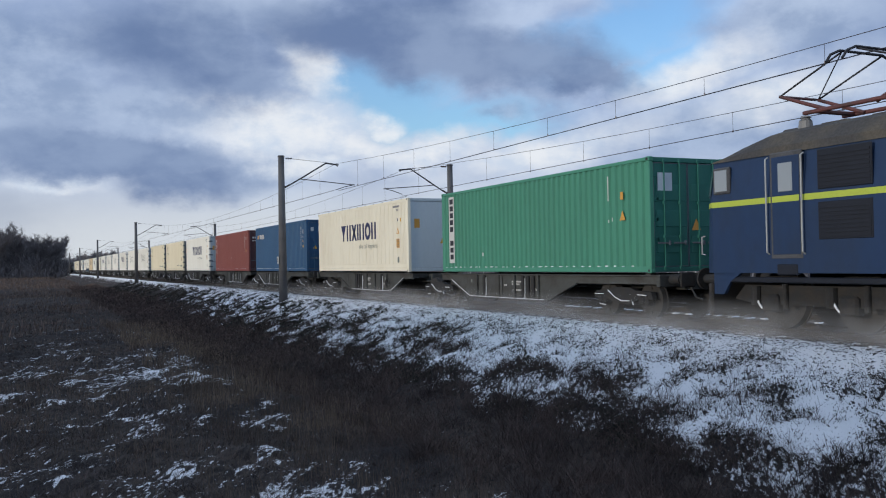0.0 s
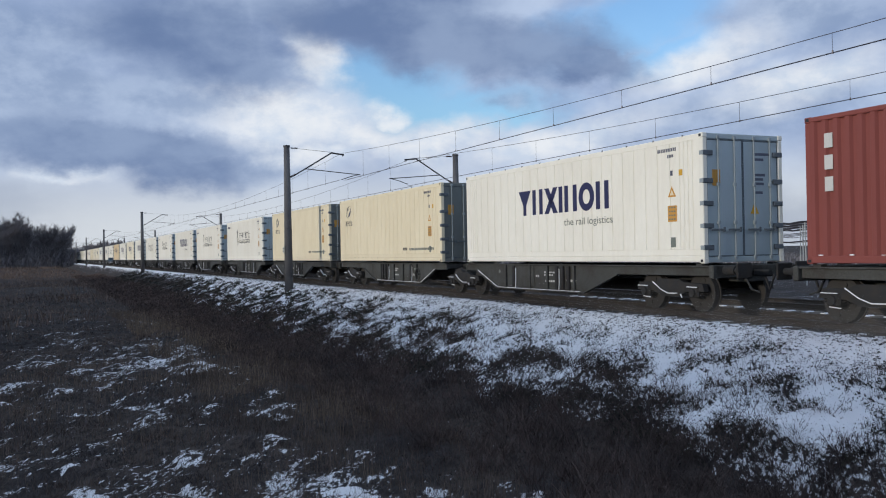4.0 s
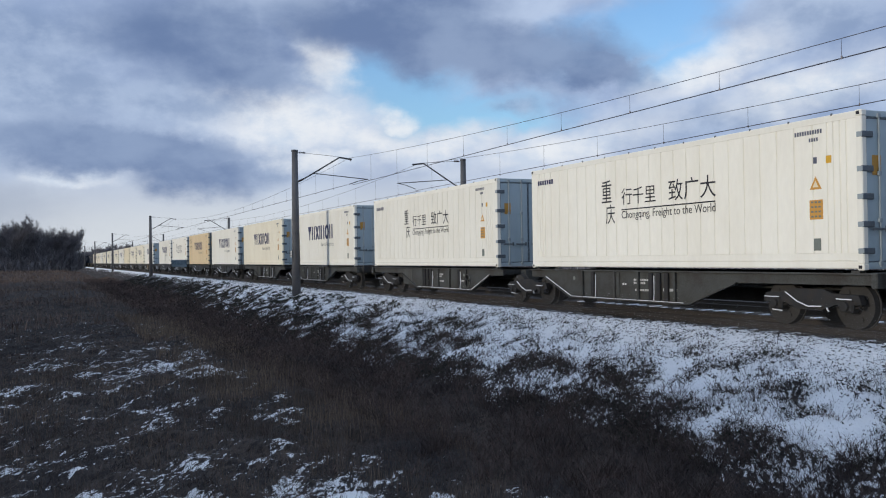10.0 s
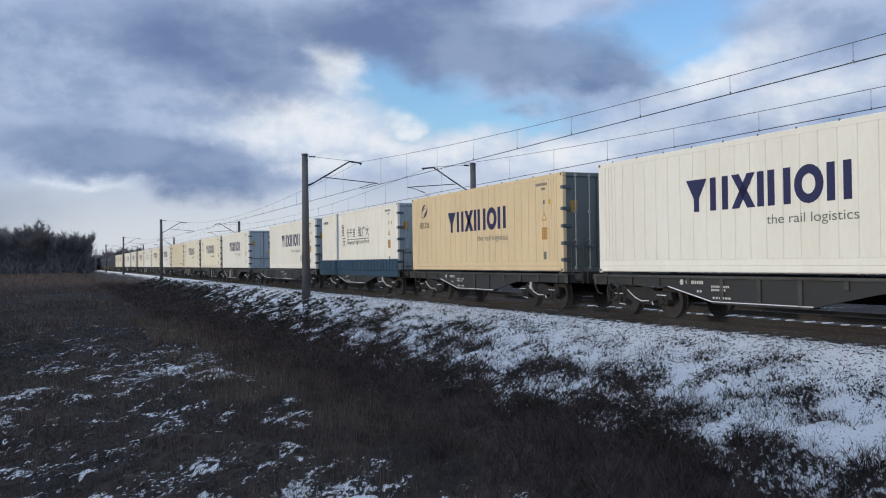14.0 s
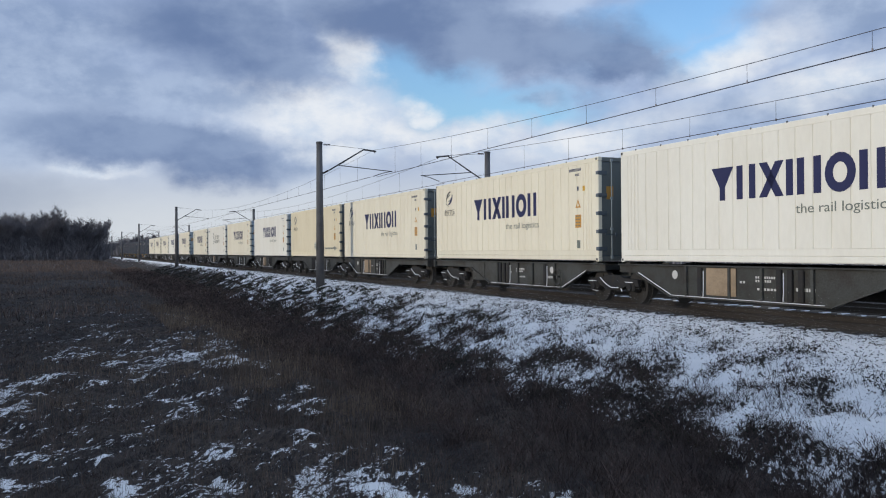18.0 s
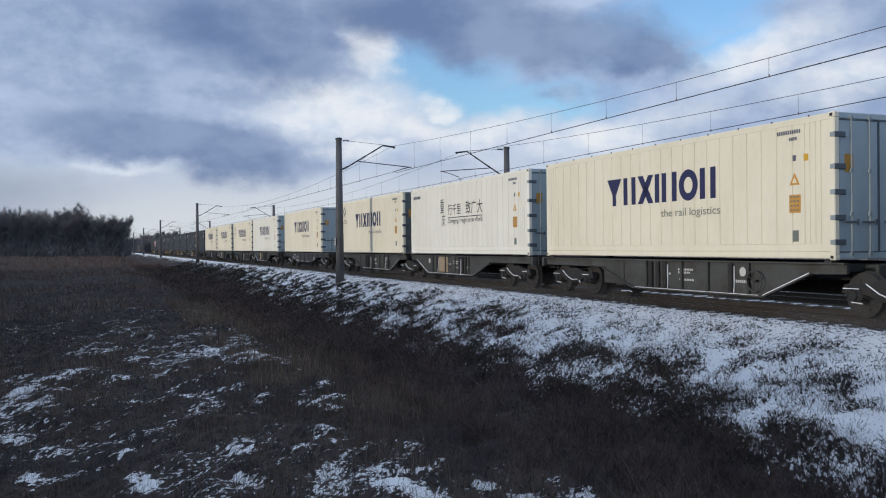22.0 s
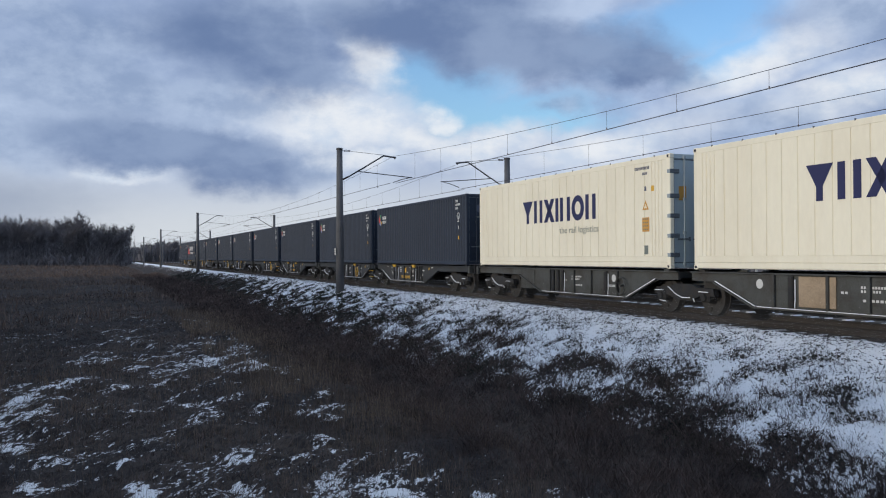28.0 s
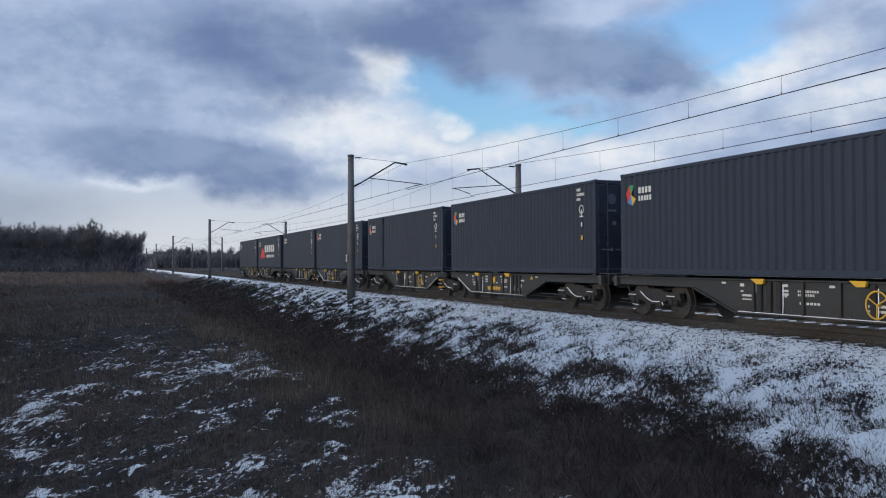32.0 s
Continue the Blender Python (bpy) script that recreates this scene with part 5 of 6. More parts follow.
def locomotive():
    g = tagged(new("electric_locomotive"), "blue electric locomotive with a lime stripe and raised pantograph", "locomotive")
    L, Wd = 8.95, 1.5
    # body as a skin of cross-sections, drawn in at the cab ends
    rows = []
    for x, inset, top_in in ((-L, 0.34, 0.30), (-L + 0.12, 0.24, 0.24), (-L + 0.50, 0.0, 0.0), (L - 0.50, 0.0, 0.0), (L - 0.12, 0.24, 0.24), (L, 0.34, 0.30)):
        h = Wd - inset
        push_in = -top_in if x > 0 else top_in
        rows.append([(x, -h, 1.18), (x, -h - 0.0, 1.4), (x + push_in * 0.2, -h, 2.65), (x + push_in, -h + 0.10, 3.60), (x + push_in, h - 0.10, 3.60), (x + push_in * 0.2, h, 2.65), (x, h, 1.4), (x, h, 1.18)])
    n = len(rows[0])
    body = Shape().sheet(rows)
    body.add(rows[0], [tuple(range(n))]).add(rows[-1], [tuple(range(n))])
    part("body", body, LOCO_BLUE, g, "dusty blue steel body")
    roof = []
    for x, k in ((-L + 0.45, 0.05), (-L + 0.75, 0.35), (-L + 1.15, 0.62), (-L + 1.9, 1.0), (L - 1.9, 1.0), (L - 1.15, 0.62), (L - 0.75, 0.35), (L - 0.45, 0.05)):
        roof.append([(x, -1.43, 3.58), (x, -1.40, 3.58 + 0.14 * k + 0.02), (x, -1.15, 3.60 + 0.42 * k), (x, -0.6, 3.62 + 0.55 * k), (x, 0.6, 3.62 + 0.55 * k), (x, 1.15, 3.60 + 0.42 * k), (x, 1.40, 3.60 + 0.14 * k), (x, 1.43, 3.58)])
    part("roof", Shape().sheet(roof).add(roof[0], [tuple(range(8))]).add(roof[-1], [tuple(range(8))]), LOCO_ROOF, g, "grey-brown sooty roof")
    for x in (-7.4, -6.4, -5.2, -2, 1.5, 4.8):
        part("roof_hatch", Shape().soft_box(x, x + 0.7, -0.45, 0.45, 4.14, 4.22, 0.03), LOCO_ROOF, g)
    for s in (-1, 1):
        y = s * (Wd + 0.006)
        part("stripe", Shape().box(-L + 0.50, L - 0.50, *sorted((y, s * (Wd - 0.02))), 2.60, 2.72), LOCO_STRIPE, g, "lime-yellow stripe")
        for e in (-1, 1):
            xs = sorted((e * (L - 0.75), e * (L - 0.24)))
            part("stripe_end", Shape().add([(e * (L - 0.50), y, 2.62), (e * (L - 0.155), s * (Wd - 0.235), 2.60), (e * (L - 0.165), s * (Wd - 0.235), 2.72), (e * (L - 0.51), y, 2.72)], [(0, 1, 2, 3)]), LOCO_STRIPE, g)
            win = part("cab_window", Shape().soft_box(min(e * (L - 0.55), e * (L - 1.06)), max(e * (L - 0.55), e * (L - 1.06)), *sorted((s * (Wd + 0.012), s * (Wd - 0.08))), 2.88, 3.46, 0.03), LOCO_FRAME, g)
            part("pane", Shape().soft_box(min(e * (L - 0.60), e * (L - 1.01)), max(e * (L - 0.60), e * (L - 1.01)), *sorted((s * (Wd + 0.02), s * (Wd - 0.04))), 2.92, 3.42, 0.04), GLASS, win)
            part("corner_window", Shape().add([(e * (L - 0.475), s * (Wd - 0.005), 2.90), (e * (L - 0.235), s * (Wd - 0.165), 2.90), (e * (L - 0.335), s * (Wd - 0.19), 3.44), (e * (L - 0.50), s * (Wd - 0.06), 3.44)], [(0, 1, 2, 3)]), GLASS, g, "narrow corner window")
            part("cab_skirt", Shape().slab([(e * (L - 0.5), 1.2), (e * (L - 1.35), 1.2), (e * (L - 1.0), 1.0), (e * (L - 0.8), 0.72), (e * (L - 0.5), 0.72)], *sorted((s * (Wd - 0.03), s * (Wd - 0.1)))), LOCO_BLUE, g)
            x0, x1 = sorted((e * (L - 2.25), e * (L - 2.98)))
            door = part("cab_door", Shape().soft_box(x0, x1, *sorted((s * (Wd + 0.018), s * (Wd - 0.03))), 1.54, 3.52, 0.03), LOCO_BLUE, g, "blue cab side door")
            part("door_frame", Shape().soft_box(x0 - 0.05, x1 + 0.05, *sorted((s * (Wd + 0.008), s * (Wd - 0.04))), 1.46, 3.60, 0.02), LOCO_FRAME, g)
            part("pane", Shape().soft_box(x0 + 0.18, x1 - 0.18, *sorted((s * (Wd + 0.028), s * (Wd))), 2.80, 3.38, 0.07), GLASS, door)
            part("stripe_piece", Shape().box(x0 + 0.02, x1 - 0.02, *sorted((s * (Wd + 0.022), s * Wd)), 2.60, 2.72), LOCO_STRIPE, door)
            for x in (x0 - 0.09, x1 + 0.09):
                part("handrail", Shape().pipe([(x, s * (Wd + 0.0), 3.52), (x, s * (Wd + 0.07), 3.48), (x, s * (Wd + 0.07), 1.60), (x, s * Wd, 1.56)], 0.018, 7), CHROME, g, "pale upright handrail")
            part("step_box", Shape().soft_box(x0 + 0.1, x1 - 0.1, *sorted((s * (Wd + 0.02), s * (Wd - 0.1))), 1.14, 1.36, 0.02), LOCO_DARK, g)
            part("cab_handle", Shape().pipe([(e * (L + 0.0), s * 1.26, 2.0), (e * (L + 0.08), s * 1.28, 1.98), (e * (L + 0.08), s * 1.28, 1.60), (e * L, s * 1.26, 1.58)], 0.016, 6), CHROME, g)
        for i in range(7):
            x = -5.55 + i * 1.62
            for z0, z1 in ((2.78, 3.54), (1.82, 2.54)):
                grille = part("grille", Shape().soft_box(x, x + 1.22, *sorted((s * (Wd + 0.012), s * (Wd - 0.02))), z0, z1, 0.02), LOCO_DARK, g, "dark louvred grille")
                fins = Shape()
                for k in range(8):
                    z = z0 + 0.05 + k * (z1 - z0 - 0.1) / 8
                    fins.slab([(x + 0.04, z), (x + 1.18, z), (x + 1.18, z + 0.045), (x + 0.04, z + 0.045)], *sorted((s * (Wd + 0.022), s * (Wd + 0.010))))
                part("louvres", fins, LOCO_DARK, grille)
        part("skirt", Shape().soft_box(-L + 0.6, L - 0.6, *sorted((s * 1.46, s * 1.38)), 0.98, 1.1, 0.02), LOCO_DARK, g)
    for e in (-1, 1):
        for k in (-1, 1):
            part("windscreen", Shape().add([(e * (L + 0.008), k * 0.12, 2.86), (e * (L + 0.008), k * 1.12, 2.86), (e * (L - 0.315), k * 1.02, 3.46), (e * (L - 0.315), k * 0.12, 3.46)], [(0, 1, 2, 3)]), GLASS, g)
            part("headlamp", Shape().tube((e * L, k * 0.85, 1.55), (e * (L + 0.07), k * 0.85, 1.55), 0.13, 0.12, 16), CHROME, g)
            part("buffer", Shape().tube((e * (L - 0.02), k * 0.875, 1.03), (e * (L + 0.42), k * 0.875, 1.03), 0.12, 0.10, 12).tube((e * (L + 0.42), k * 0.875, 1.03), (e * (L + 0.47), k * 0.875, 1.03), 0.25, n=18), RUNNING, g)
        part("coupling", Shape().soft_box(min(e * L, e * (L + 0.45)), max(e * L, e * (L + 0.45)), -0.06, 0.06, 0.92, 1.06, 0.02), RUNNING, g)
        part("snow_plough", Shape().soft_box(min(e * (L - 0.25), e * (L - 0.1)), max(e * (L - 0.25), e * (L - 0.1)), -1.3, 1.3, 0.22, 0.95, 0.03), RUNNING, g)
        b = part("bogie", Shape().soft_box(e * 5.15 - 2.9, e * 5.15 + 2.9, -1.0, 1.0, 0.62, 0.86, 0.05), RUNNING, g, "grimy three-axle bogie with snow on it")
        for s in (-1, 1):
            part("side_frame", Shape().slab([(e * 5.15 - 3.0, 0.62), (e * 5.15 - 2.7, 0.92), (e * 5.15 + 2.7, 0.92), (e * 5.15 + 3.0, 0.62), (e * 5.15 + 2.4, 0.52), (e * 5.15 - 2.4, 0.52)], *sorted((s * 1.02, s * 1.16))), RUNNING, b)
            for a in (-1.95, 0, 1.95):
                x = e * 5.15 + a
                part("axle_box", Shape().soft_box(x - 0.22, x + 0.22, *sorted((s * 1.02, s * 1.26)), 0.36, 0.74, 0.05), RUNNING, b)
                part("damper", Shape().tube((x + 0.4, s * 1.2, 0.45), (x + 0.4, s * 1.2, 0.95), 0.06, n=9).tube((x - 0.4, s * 1.2, 0.5), (x - 0.4, s * 1.2, 0.9), 0.11, n=9), RUNNING, b)
                part("snow_clump", Shape().pipe([(x - 0.36, s * 1.2, 0.68), (x - 0.30, s * 1.24, 0.56), (x - 0.22, s * 1.22, 0.44), (x + 0.05, s * 1.2, 0.38)], 0.022, 6), SNOW, b)
        for a in (-1.95, 0, 1.95):
            w = Shape().tube((0, -0.98, 0), (0, 0.98, 0), 0.1, n=10)
            for s in (-1, 1):
                w.tube((0, s * 0.67, 0), (0, s * 0.70, 0), 0.655, n=32).tube((0, s * 0.70, 0), (0, s * 0.835, 0), 0.625, 0.615, 32)
            part("loco_wheelset", w, TREAD, b, at=pose(e * 5.15 + a, 0, 0.625))
    # pantographs: the rear one raised to the contact wire, the front one folded
    for cx, up in ((-5.55, True), (5.55, False)):
        p = part("pantograph", Shape().soft_box(cx - 1.15, cx + 1.15, -0.62, -0.52, 4.42, 4.50, 0.02).soft_box(cx - 1.15, cx + 1.15, 0.52, 0.62, 4.42, 4.50, 0.02).soft_box(cx - 0.9, cx - 0.8, -0.6, 0.6, 4.42, 4.50, 0.02).soft_box(cx + 0.8, cx + 0.9, -0.6, 0.6, 4.42, 4.50, 0.02), PANTO_RED, g,
                 "red pantograph base frame with black arms")
        for a in (-1.1, 1.1):
            for s in (-0.57, 0.57):
                ins = Shape()
                ins.tube((cx + a, s, 4.12), (cx + a, s, 4.30), 0.15, 0.13, 12)
                for k in range(2):
                    ins.tube((cx + a, s, 4.31 + k * 0.05), (cx + a, s, 4.35 + k * 0.05), 0.12, 0.08, 10)
                part("insulator", ins, PORCELAIN, p)
        knee_x, knee_z, head_z = (1.78, 4.92, 5.55) if up else (1.6, 4.62, 4.72)
        for e in (-1, 1):
            part("lower_arm", Shape().tube((cx + e * 0.55, -0.5, 4.44), (cx + e * knee_x, -0.56, knee_z), 0.045, 0.035, 8).tube((cx + e * 0.55, 0.5, 4.44), (cx + e * knee_x, 0.56, knee_z), 0.045, 0.035, 8)
                 .tube((cx + e * knee_x, -0.5, knee_z), (cx + e * knee_x, 0.5, knee_z), 0.03, n=7), PANTO_RED, p)
            part("upper_arm", Shape().tube((cx + e * knee_x, -0.56, knee_z), (cx + e * 0.18, -0.56, head_z - 0.03), 0.02, n=6).tube((cx + e * knee_x, 0.56, knee_z), (cx + e * 0.18, 0.56, head_z - 0.03), 0.02, n=6)
                 .tube((cx + e * knee_x, 0.56, knee_z), (cx + e * 0.18, -0.56, head_z - 0.03), 0.014, n=5), INK_BLACK, p)
            part("collector_strip", Shape().pipe([(cx + e * 0.19, -0.98, head_z - 0.26), (cx + e * 0.19, -0.85, head_z - 0.10), (cx + e * 0.19, -0.6, head_z), (cx + e * 0.19, 0.6, head_z), (cx + e * 0.19, 0.85, head_z - 0.10), (cx + e * 0.19, 0.98, head_z - 0.26)], 0.028, 7), INK_BLACK, p)
    part("roof_busbar", Shape().pipe([(-4.8, 0.3, 4.42), (0, 0.3, 4.45), (4.8, 0.3, 4.42)], 0.02, 6), PANTO_RED, g)
    return g


loco = locomotive()
LOCO_X = -15.62 + 8.95
loco.matrix_basis = pose(LOCO_X, TRACK_Y, 0)
train.append((loco, LOCO_X, 0.0))

# ---- woods ----


def bare_tree(seed, tall, spread, bushy):
    r = random.Random(seed)
    wood, twigs = Shape(), Shape()
    tv, tf = [], []

    def grow(p, d, length, radius, depth):
        steps = 3
        for i in range(steps):
            q = p + d * (length / steps)
            wood.tube(p, q, radius * (1 - 0.22 * i), radius * (1 - 0.22 * (i + 1)), 5 if depth else 7, False)
            p = q
            d = (d + Vector((r.uniform(-1, 1), r.uniform(-1, 1), r.uniform(-0.1, 1.0))) * 0.18).normalized()
            if depth < 3 and (depth > 0 or i > 0):
                for _ in range(2 if depth < 2 else 2):
                    side = Vector((r.uniform(-1, 1), r.uniform(-1, 1), r.uniform(0.3, 1.1))).normalized()
                    grow(p, (d * 0.55 + side * spread).normalized(), length * r.uniform(0.45, 0.68), radius * 0.45, depth + 1)
        for _ in range(bushy if depth >= 2 else 2):
            side = (d + Vector((r.uniform(-1, 1), r.uniform(-1, 1), r.uniform(-0.1, 1.0))) * 1.0).normalized()
            k = len(tv)
            end = p + side * r.uniform(0.5, 1.5)
            o = side.orthogonal().normalized() * 0.017
            tv.extend([p - o, p + o, end])
            tf.append((k, k + 1, k + 2))

    grow(Vector((0, 0, -0.3)), Vector((0, 0, 1)), tall * 0.50, tall * 0.016, 0)
    twigs.add(tv, tf)
    t = tagged(new("bare_tree"), "leafless winter tree with a dark branching crown in the wood", "tree", "trees of the wood")
    part("trunk", wood, BARK, t, "dark trunk and limbs")
    part("crown", twigs, HAZED_TWIG, t, "thin bare twigs")
    return t


TREES = [bare_tree(11, 11.0, 0.95, 16), bare_tree(12, 10.0, 1.05, 16), bare_tree(13, 11.5, 0.85, 16), bare_tree(14, 9.5, 1.1, 16)]
spots = []
tr = random.Random(5)
for i in range(150):
    az = radians(88.15 + 17.0 * (i + tr.random()) / 150)
    d = tr.uniform(345, 420)
    spots.append((-d * math.sin(az), d * math.cos(az), 1.78))
for i in range(90):
    spots.append((tr.uniform(-760, -620), tr.uniform(30, 175), 1.5))
for i, (x, y, k) in enumerate(spots):
    z = float(ground_z(x, y)) - 0.1
    turn = tr.uniform(0, 360)
    t = TREES[i] if i < 4 else copy_thing(TREES[i % 4], pose(x, y, z, 0, 0, turn))
    t.matrix_basis = pose(x, y, z, tr.uniform(-4, 4), tr.uniform(-4, 4), turn)
    t.scale = (k * tr.uniform(0.80, 1.0) * (0.86 if x > -600 and y > 0 else 1.0),) * 3


def strands(name, mat, x, y, tall, wide, lean, label, category, ground_up=True, z=None, bend=0.4):
    """Many thin bent blades, each a tapering strip of three triangles; x, y, tall, wide are arrays."""
    n = len(x)
    z = ground_z(x, y) - 0.02 if z is None else z
    a = rng.uniform(0, 2 * np.pi, n)
    ux, uy = np.cos(a) * wide / 2, np.sin(a) * wide / 2
    b = rng.uniform(0, 2 * np.pi, n)
    reach = tall * lean * rng.uniform(0.2, 1.0, n)
    lx, ly = np.cos(b) * reach, np.sin(b) * reach
    base = np.stack([x, y, z], 1)
    mid = base + np.stack([lx * bend, ly * bend, tall * 0.55], 1)
    tip = base + np.stack([lx, ly, tall * np.clip(1 - 0.35 * lean, 0.4, 1)], 1)
    off = np.stack([ux, uy, np.zeros(n)], 1)
    v = np.stack([base - off, base + off, mid + off * 0.7, mid - off * 0.7, tip], 1).reshape(-1, 3)
    k = np.arange(n)[:, None] * 5
    f = np.concatenate([k + np.array([[0, 1, 2]]), k + np.array([[0, 2, 3]]), k + np.array([[3, 2, 4]])], 0)
    return tagged(new(name, quick_mesh(name, v, f, mat)), label, category, "", "stuff")


def scatter(n, x0, x1, y0, y1, near=1.0):
    """Places, denser towards the camera's end of the strip."""
    u = rng.random(n) ** near
    return x1 + (x0 - x1) * u, rng.uniform(y0, y1, n)


# undergrowth at the foot of the woods
n = 70000
az = np.radians(rng.uniform(88.1, 106, n))
d = rng.uniform(335, 425, n)
x, y = -d * np.sin(az), d * np.cos(az)
strands("woodland_undergrowth", HAZED_THICKET, x, y, rng.uniform(0.35, 1.0, n) * (11.0 + 8.5 * bump3(x, y, 14, 51)) * np.interp(d, [335, 352], [0.25, 1]) * np.interp(np.degrees(az), [88.1, 89.6], [0.6, 1]), rng.uniform(0.10, 0.34, n), 1.0,
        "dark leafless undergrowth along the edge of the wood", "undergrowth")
n = 30000
x, y = rng.uniform(-330, -138, n), rng.uniform(-110, 8.5, n)
strands("distant_scrub", BRUSH, x, y, rng.uniform(0.4, 1.0, n) * (0.4 + 1.1 * bump3(x, y, 12, 56)), rng.uniform(0.03, 0.10, n), 0.9, "brown leafless scrub before the wood", "scrub")
n = 12000
x, y = rng.uniform(-112, -52, n), rng.uniform(-52, 6.5, n)
keep = bump3(x * 0.5, y, 5.0, 54) > 0.46
x, y = x[keep], y[keep]
strands("pale_grass", STRAW, x, y, rng.uniform(0.15, 0.45, len(x)), rng.uniform(0.012, 0.035, len(x)), 1.1, "pale dead grass in the middle of the heath", "grass")
n = 26000
x, y = rng.uniform(-138, -62, n), rng.uniform(-60, 8.5, n)
keep = grain(x, y, 6.0, 57) > 0.35
x, y = x[keep], y[keep]
strands("heath_thicket", BRUSH, x, y, rng.uniform(0.5, 1.0, len(x)) * (0.3 + 0.8 * bump3(x, y, 7, 58)), rng.uniform(0.015, 0.05, len(x)), 0.9, "brown leafless thicket on the far heath", "thicket")
n = 16000
x, y = rng.uniform(-170, -50, n), rng.uniform(6.5, 9.8, n)
strands("bank_thicket", BRUSH, x, y, rng.uniform(0.5, 1.0, n) * (0.30 + 0.5 * bump3(x, y, 3, 59)) * np.interp(y, [8.4, 9.8], [1, 0.3]) * np.interp(x, [-58, -50], [1, 0.5]), rng.uniform(0.012, 0.035, n), 0.9, "brown brush over the far part of the bank", "brush")
n = 40000
x, y = rng.uniform(-770, -620, n), rng.uniform(26, 185, n)
strands("far_woodland", HAZED_THICKET, x, y, rng.uniform(0.5, 1.0, n) * (9 + 9 * bump3(x, y, 16, 52)), rng.uniform(0.2, 0.7, n), 0.6, "dark distant winter wood beside the line", "wood")
# two hedges added out of view, only to shade the heath and bank
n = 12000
strands("hedge_thicket", HAZED_THICKET, rng.uniform(-43, 30, n), rng.uniform(-7.5, -5.2, n), rng.uniform(3.3, 5.0, n), rng.uniform(0.15, 0.4, n), 0.25, "unseen leafless hedge added out of view to shade heath and bank", "hedge")
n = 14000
strands("hedge_beyond", HAZED_THICKET, rng.uniform(-130, -43, n), rng.uniform(-19, -16, n), rng.uniform(4.5, 7.2, n), rng.uniform(0.15, 0.4, n), 0.25, "taller unseen hedge added to carry that shade farther along the heath", "hedge")

# ---- heath, brush and grass ----
x, y = scatter(110000, -150, -5, -14, 5.6, 2.1)
keep = rng.random(len(x)) > snow_cover(x, y) * 1.2
x, y = x[keep], y[keep]
far = np.clip(-x / 40, 0.6, 3)
strands("dry_heath_grass", HEATH, x, y, rng.uniform(0.06, 0.30, len(x)) * (0.5 + 0.9 * grain(x, y, 1.2, 31)) * np.interp(x, [-60, -20], [0.45, 1.0]), 0.006 * far + 0.003, 1.1, "matted dry brown grass with snow between", "grass")
x, y = scatter(40000, -100, -6, -14, 6.0, 1.9)
keep = grain(x, y, 1.9, 33) > 0.42
x, y = x[keep], y[keep]
strands("dead_weed_stems", STRAW, x, y, rng.uniform(0.12, 0.45, len(x)) * np.interp(x, [-60, -20], [0.5, 1.0]), 0.0055 * np.clip(-x / 25, 0.7, 2.5), 0.40, "thin dead weed stems standing in the heath", "weeds")
x, y = scatter(22000, -27, -7, -5, 5.6, 1.2)
keep = grain(x, y, 1.1, 34) > 0.40
x, y = x[keep], y[keep]
strands("standing_grass", STRAW, x, y, rng.uniform(0.12, 0.42, len(x)), 0.0045 * np.clip(-x / 16, 0.7, 2.0), 0.35, "thin standing dry grass over the snow", "grass")
x, y = scatter(16000, -175, -42, -45, 9.0, 1.2)
keep = grain(x, y, 7.0, 41) > 0.5
x, y = x[keep], y[keep]
strands("heath_scrub", BRUSH, x, y, rng.uniform(0.25, 0.8, len(x)), rng.uniform(0.02, 0.06, len(x)), 0.6, "low brown scrub on the far heath", "scrub")


def thatch(name, mat, x, y, lift, size, label, category, up=1.0):
    """Loose bits of leaf, seed head and broken stem: small triangles at the given heights over the ground."""
    n = len(x)
    middle = np.stack([x, y, ground_z(x, y) + 0.05 * snow_cover(x, y) + lift], 1)[:, None]
    bits = middle + rng.normal(0, 1, (n, 3, 3)) * size[:, None, None] * np.array([0.8, 0.8, up])
    return tagged(new(name, quick_mesh(name, bits.reshape(-1, 3), np.arange(3 * n).reshape(-1, 3), mat)), label, category, "", "stuff")


def in_ditch(n, near):
    x, y = scatter(n, -150, -5, 4.9, 9.4, near)
    edge = y - 1.2 * np.clip((x + 14) / 3, 0, 1)
    dense = np.interp(edge, [4.9, 5.8, 8.0, 9.2], [0.25, 1, 0.9, 0.08]) * np.clip(0.25 + 1.2 * grain(x, y, 1.6, 35), 0, 1)
    keep = rng.random(n) < dense
    return x[keep], y[keep]


x, y = in_ditch(50000, 1.9)
canopy = 0.15 + 0.75 * bump3(x, y, 1.1, 36) ** 1.5
strands("ditch_brush", DITCH, x, y, rng.uniform(0.5, 1.1, len(x)) * canopy, 0.005 * np.clip(-x / 25, 0.7, 4), 1.0, "dense dark brown dead brush filling the ditch", "brush")
x, y = in_ditch(260000, 1.8)
canopy = 0.15 + 0.75 * bump3(x, y, 1.1, 36) ** 1.5
thatch("ditch_weeds", DITCH, x, y, rng.random(len(x)) ** 0.7 * canopy, rng.uniform(0.006, 0.018, len(x)) * np.clip(-x / 18, 0.8, 4), "dark tangled dead weeds and seed heads", "weeds")
x, y = scatter(19000, -50, -6, 3.2, 6.8, 1.5)
keep = (grain(x, y, 1.3, 38) > 0.42) & (rng.random(len(x)) > 1.6 * snow_cover(x, y)) & (y - 3.2 > 1.6 * rng.random(len(x)) * (x > -16))
x, y = x[keep], y[keep]
strands("tall_stalks", STRAW, x, y, rng.uniform(0.2, 0.65, len(x)), 0.0055 * np.clip(-x / 14, 0.8, 2.5), 0.35, "pale tall dead stalks in the ditch", "weeds")


